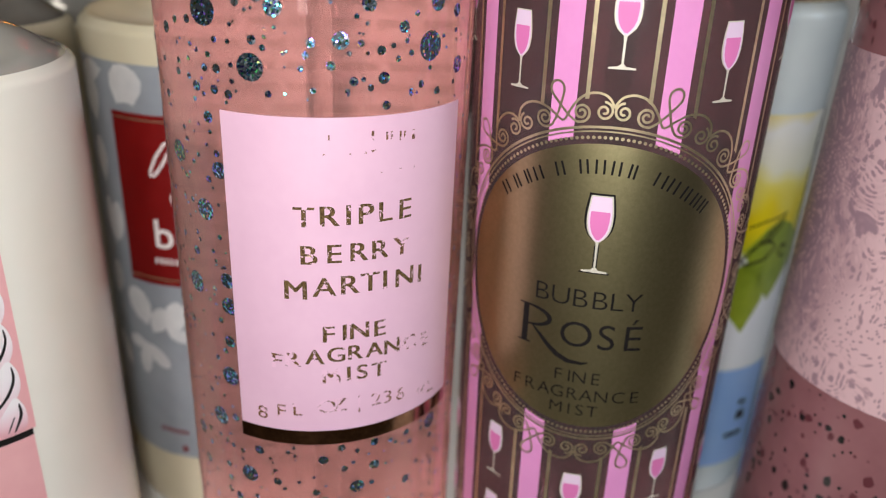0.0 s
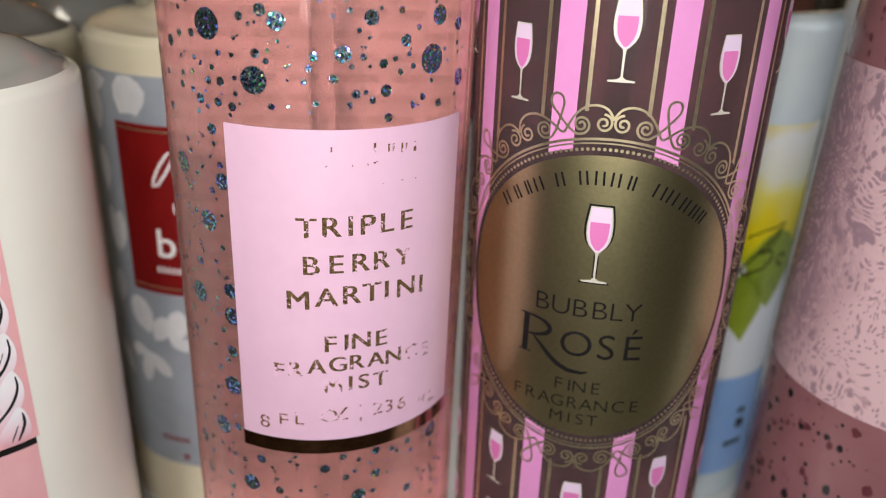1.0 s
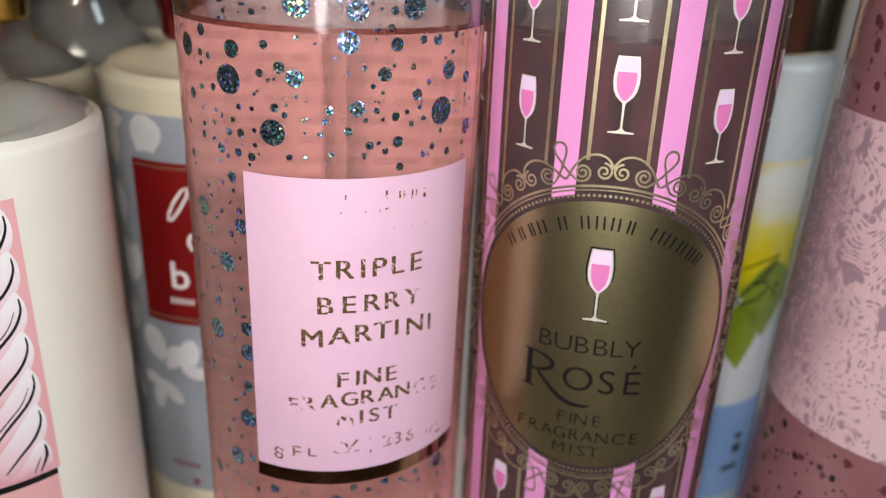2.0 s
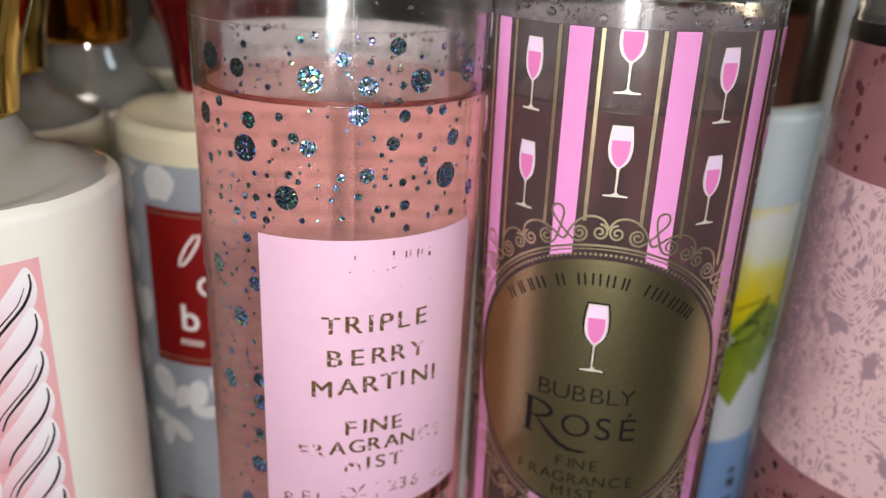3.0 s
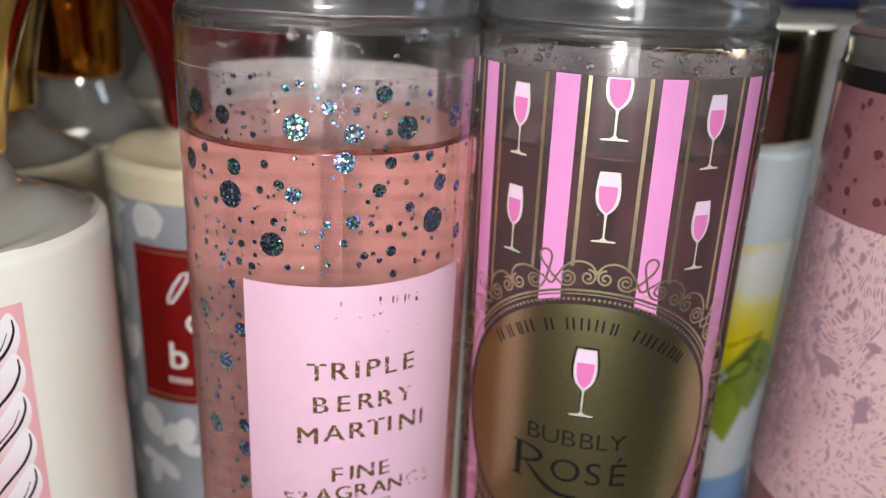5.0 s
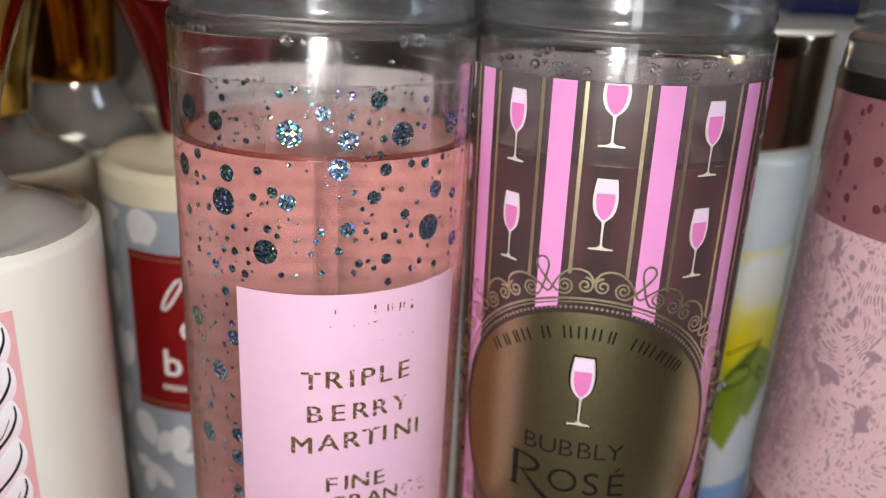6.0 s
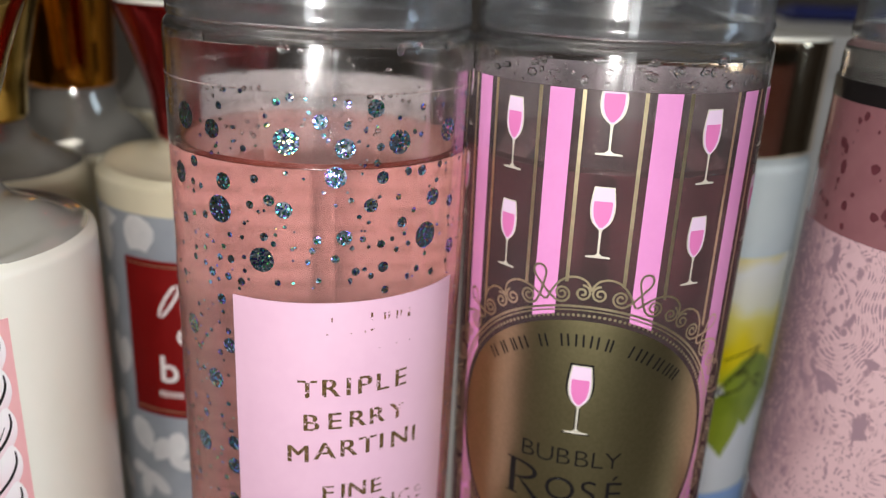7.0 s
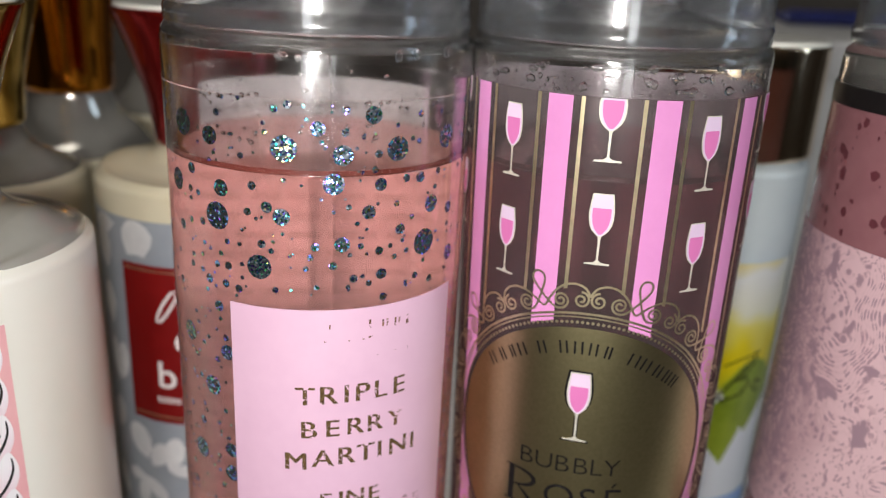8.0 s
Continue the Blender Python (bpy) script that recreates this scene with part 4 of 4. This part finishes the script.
part("black_line", on_round(patch(arc(-60, RS), arc(53.4, RS), 4.58, 4.70, 60, 1, 0.012), RS, 0.003), BLACK_INK, swirl_b, "black line across the label")

CANDY = material("pale_candy_print", (0.88, 0.78, 0.82), 0.4)


def candy_print(m):
    """Each twist runs from white on its crest to rose in the fold."""
    geo = node(m, "ShaderNodeTexCoord")
    sep = node(m, "ShaderNodeSeparateXYZ")
    link(m, geo, "Generated", sep, "Vector")
    n = node(m, "ShaderNodeTexNoise", Scale=120.0, Detail=2.0)
    link(m, geo, "Object", n, "Vector")
    add = node(m, "ShaderNodeMath")
    add.operation = "MULTIPLY_ADD"
    add.inputs[1].default_value = 0.25
    link(m, n, "Fac", add, 0)
    link(m, sep, "Z", add, 2)
    r = ramp(m, [(0.12, (0.72, 0.33, 0.38)), (0.45, (0.84, 0.60, 0.66)), (0.85, (0.88, 0.80, 0.84)), (1.1, (0.90, 0.86, 0.88))])
    link(m, add, "Value", r, "Fac")
    link(m, r, "Color", bsdf(m), "Base Color")


candy_print(CANDY)
for col, du in ((0, 0.0), (1, -0.95)):
    for i in range(7):
        z = 9.32 - 0.66 * i
        u = arc(51.2, RS) + du
        lift = 0.017 + 0.0015 * i + 0.012 * col
        lobe = [(u - 0.08, z), (u + 0.02, z - 0.14), (u + 0.06, z - 0.36), (u + 0.02, z - 0.58), (u - 0.12, z - 0.80), (u - 0.36, z - 1.02), (u - 0.62, z - 1.22), (u - 0.80, z - 1.44), (u - 0.90, z - 1.34), (u - 0.90, z - 1.10), (u - 0.78, z - 0.82), (u - 0.52, z - 0.52), (u - 0.26, z - 0.20)]
        lobe = [(a, max(b, 4.72)) for a, b in lobe]
        if max(b for a, b in lobe) - min(b for a, b in lobe) < 0.5:
            continue
        twist = part("candy_twist", on_round(poly([(a, max(b, 4.72)) for a, b in smoothed(lobe)]), RS, lift), CANDY, lab, "pale pink twist of candy", smooth=False)
        line = [(u - 0.03, z - 0.12), (u - 0.03, z - 0.34), (u - 0.16, z - 0.60), (u - 0.42, z - 0.86), (u - 0.64, z - 1.10), (u - 0.74, z - 1.32)]
        line = [p for p in line if p[1] > 4.74]
        if len(line) > 2:
            part("candy_line", on_round(ribbon(smoothed(line, False), 0.05, taper=0.6), RS, lift + 0.001), BLACK_INK, twist, "dark line along the twist", smooth=False)
            if i % 2 == 0:
                part("candy_line", on_round(ribbon(smoothed([(a - 0.09, b + 0.02) for a, b in line[1:]], False), 0.025, taper=0.6), RS, lift + 0.001), BLACK_INK, twist, "dark line along the twist", smooth=False)

red_b = lotion("lotion_bottle", -5.999, 4.912, 2.497, CREAM_PLASTIC, CREAM_PLASTIC, RED_CAP, "cream lotion bottle with grey flowered label and red cap", cap_h=2.83, rise=0.6, dish=True, tilt=(0, 0.7), turn=4.3)
RF = 2.497
flab = part("label", on_round(patch(arc(-72, RF), arc(60, RF), 0.30, 9.50, 50, 1, 0.01), RF, 0.003), GREY_LABEL, red_b, "grey label with white flowers")
panel = part("red_panel", on_round(patch(arc(-33.5, RF), arc(45, RF), 4.85, 8.55, 40, 1, 0.012), RF, 0.012), RED_LABEL, flab, "dark red panel")
for z in (4.98, 8.42):
    part("panel_line", on_round(patch(arc(-32, RF), arc(44, RF), z, z + 0.03, 40, 1), RF, 0.028), GOLD_INK, panel)
part("lettering", on_round(letters("b", (-11.5,), 5.74, 6.40, 1.05, 0.012, RF), RF, 0.028), WHITE_INK, panel, "white letter", smooth=False)
bm = ribbon([(arc(-14.5, RF), 7.45), (arc(-11.5, RF), 7.72), (arc(-7, RF), 8.0), (arc(-4, RF), 8.05), (arc(-5, RF), 7.85), (arc(-9, RF), 7.55), (arc(-13, RF), 7.32), (arc(-15, RF), 7.30), (arc(-14.5, RF), 7.45)], 0.06)
ribbon(ring_line(arc(-1, RF), 6.85, 0.2, 0.2, 60, 300, 20), 0.08, bm)
for i in range(5):
    poly([(arc(-17.3 + 2.6 * i, RF), 5.36), (arc(-15.9 + 2.6 * i, RF), 5.36), (arc(-15.9 + 2.6 * i, RF), 5.50), (arc(-17.3 + 2.6 * i, RF), 5.50)], bm)
part("script", on_round(bm, RF, 0.028), WHITE_INK, panel, "white script strokes and bars", smooth=False)
bm = bmesh.new()
for i in range(7):
    poly([(arc(-26 + 2.4 * i, RF), 0.95), (arc(-24.4 + 2.4 * i, RF), 0.95), (arc(-24.4 + 2.4 * i, RF), 1.07), (arc(-26 + 2.4 * i, RF), 1.07)], bm)
poly([(arc(-14, RF), 0.45), (arc(-11, RF), 0.45), (arc(-11, RF), 0.62), (arc(-14, RF), 0.62)], bm)
part("small_print_bars", on_round(bm, RF, 0.016), RED_LABEL, flab, "small red print as bars", smooth=False)


def petal(u, z, length, width, angle, half=((0.0, 0.0), (0.25, 0.30), (0.5, 0.42), (0.8, 0.36), (0.95, 0.18), (1.0, 0.0))):
    """One petal or leaf, drawn from its base."""
    t = Matrix.Rotation(radians(angle), 2)
    pts = [(x * length, y * width) for x, y in half] + [(x * length, -y * width) for x, y in reversed(half[1:-1])]
    return poly([tuple(t @ Vector(p) + Vector((u, z))) for p in pts])


# buds and sprays, each petal drawn from its base
for d, z, ln, wd, an in (
    (-27, 3.75, 0.95, 0.80, 112), (-24, 3.6, 0.75, 0.55, 60), (-30, 3.28, 0.85, 0.45, -98), (-30, 3.28, 0.80, 0.45, -42), (-30, 3.28, 0.55, 0.40, 190),
    (-14, 3.55, 0.95, 0.60, 75), (-14, 3.55, 0.7, 0.4, 10), (-48, 8.2, 1.0, 0.75, 100), (-38, 9.3, 0.9, 0.55, 190), (-30, 8.7, 0.85, 0.9, 60), (-20, 8.7, 0.75, 0.9, 110),
    (-47, 6.9, 1.0, 0.55, 95), (-41, 5.6, 0.95, 0.5, 85), (-44, 5.5, 1.1, 0.5, 100), (-50, 4.2, 0.9, 0.6, 80), (-45, 2.4, 0.9, 0.5, 120), (0, 4.0, 0.9, 0.6, 80),
):
    part("petal", on_round(petal(arc(d, RF), z, ln, wd, an), RF, 0.0145 + 0.0002 * (an % 7)), PETAL, flab, smooth=False)

lotion("lotion_bottle", -11.3, 9.5, 2.25, CREAM_PLASTIC, PEARL, AMBER_CAP, "cream bottle with a silvery shoulder and amber gold cap", rim=9.25, flare=0.2, cap_h=3.2, rise=1.7, dish=True)
lotion("lotion_bottle", -10.4, 14.9, 2.45, CREAM_PLASTIC, PEARL, GOLD_CAP, "cream bottle with a silvery shoulder and dull gold cap", rim=9.6, flare=0.3, rise=1.5)
lotion("lotion_bottle", -10.95, 4.2, 2.3, CREAM_PLASTIC, PEARL, GOLD_CAP, "cream bottle with a pearly shoulder and gold cap", rim=9.9, rise=1.05, flare=0.55, dish=True)


# ---- lemon bottle ----
RL = 2.1
lemon = thing("gel_bottle", 5.837, 6.201, "pale frosted bottle with a lemon and leaf label and gold cap", "bottle")
part("bottle_body", lathe([*arc_profile([(0.0, -1.3), (1.7, -1.4), (RL, -1.3), (RL, 10.75), (1.9, 10.95)], 5, 0.2), (0.0, 10.96)], 96), PALE_GEL, lemon, "pale blue frosted bottle")
part("cap", lathe(arc_profile([(0.0, 10.98), (RL - 0.03, 10.98), (RL - 0.03, 13.42), (0.0, 13.46)], 5, 0.08), 96), PALE_GOLD, lemon, "mirror gold straight cap")
part("cap_disc", lathe(arc_profile([(RL - 0.04, 13.40), (RL - 0.10, 13.50), (0.0, 13.51)], 3, 0.04), 96), WHITE_PLASTIC, lemon, "white top of the cap")
llab = part("label", on_round(patch(arc(-60, RL), arc(54.5, RL), 2.5, 8.74, 50, 1, 0.01), RL, 0.003), LEMON, lemon, "lemon yellow and white label")
part("label_edge", on_round(patch(arc(54.7, RL), arc(58.5, RL), -0.4, 8.74, 3, 1, 0.01), RL, 0.003), BLACK_RING, lemon, "dark seam at the edge of the label")
part("blue_panel", on_round(patch(arc(-60, RL), arc(54.5, RL), -0.4, 2.46, 50, 1, 0.01), RL, 0.003), SKY_BLUE, lemon, "sky blue lower label")
for d, z, ln, wd, an in ((33, 6.35, 2.05, 1.9, -88), (12, 5.35, 1.85, 1.35, -82)):
    part("leaf", on_round(petal(arc(d, RL), z, ln, wd, an, ((0.0, 0.0), (0.10, 0.22), (0.32, 0.44), (0.58, 0.38), (0.84, 0.14), (1.0, 0.0))), RL, 0.016), LEAF, llab, "green printed leaf", smooth=False)
bm = bmesh.new()
ub = arc(20, RL)
ribbon([(ub - 0.5, 5.35), (ub - 0.1, 5.75), (ub + 0.35, 6.25), (ub + 0.55, 6.45), (ub + 0.48, 6.2), (ub + 0.2, 5.9), (ub - 0.1, 5.78), (ub + 0.3, 5.85), (ub + 0.42, 5.65), (ub + 0.15, 5.4), (ub - 0.3, 5.3), (ub - 0.5, 5.45)], 0.06, bm)
ribbon([(ub - 0.4, 6.2), (ub, 6.35), (ub + 0.3, 6.4), (ub + 0.6, 6.5)], 0.04, bm)
ribbon(ring_line(ub + 0.72, 5.55, 0.12, 0.15, 0, 330, 16), 0.06, bm)
part("script", on_round(bm, RL, 0.020), BLACK_INK, llab, "dark green script strokes", smooth=False)
bm = bmesh.new()
for d, z, w, h in ((35, 1.35, 0.25, 0.16), (36, 0.9, 0.3, 0.28), (33, 0.4, 0.6, 0.14)):
    poly([(arc(d, RL) - w / 2, z), (arc(d, RL) + w / 2, z), (arc(d, RL) + w / 2, z + h), (arc(d, RL) - w / 2, z + h)], bm)
part("small_print_bars", on_round(bm, RL, 0.016), BLACK_INK, lemon, "small dark print as bars", smooth=False)

# ---- behind the bottles ----
carton = thing("carton", 17.5, 24, "light grey closed carton standing behind the bottles", "box")
part("carton_body", box(-7.0, 7.0, -8.0, 8.0, 0.0, 14.0, 0.25), GREY_BOARD, carton)
part("lid", box(-7.12, 7.12, -8.12, 8.12, 13.0, 14.25, 0.15), GREY_BOARD, carton)
pen = new("pen")
tagged(pen, "dark blue pen lying on the grey carton", "pen")
pen.matrix_world = pose(0.165, 0.27, (14.25 + 0.37 + BASE) * CM, 0, 90, 8)


def rod(profile, seg=24):
    bm = lathe(profile, seg)
    for v in bm.verts:
        v.co.z += BASE * CM
    return bm


part("barrel", rod(arc_profile([(0.0, -2.5), (0.12, -2.4), (0.34, -1.8), (0.34, 1.0), (0.32, 1.02)], 4, 0.1)), BLUE, pen)
part("pen_cap", rod(arc_profile([(0.32, 1.0), (0.37, 1.02), (0.37, 3.0), (0.25, 3.15), (0.0, 3.16)], 4, 0.1)), BLUE, pen)
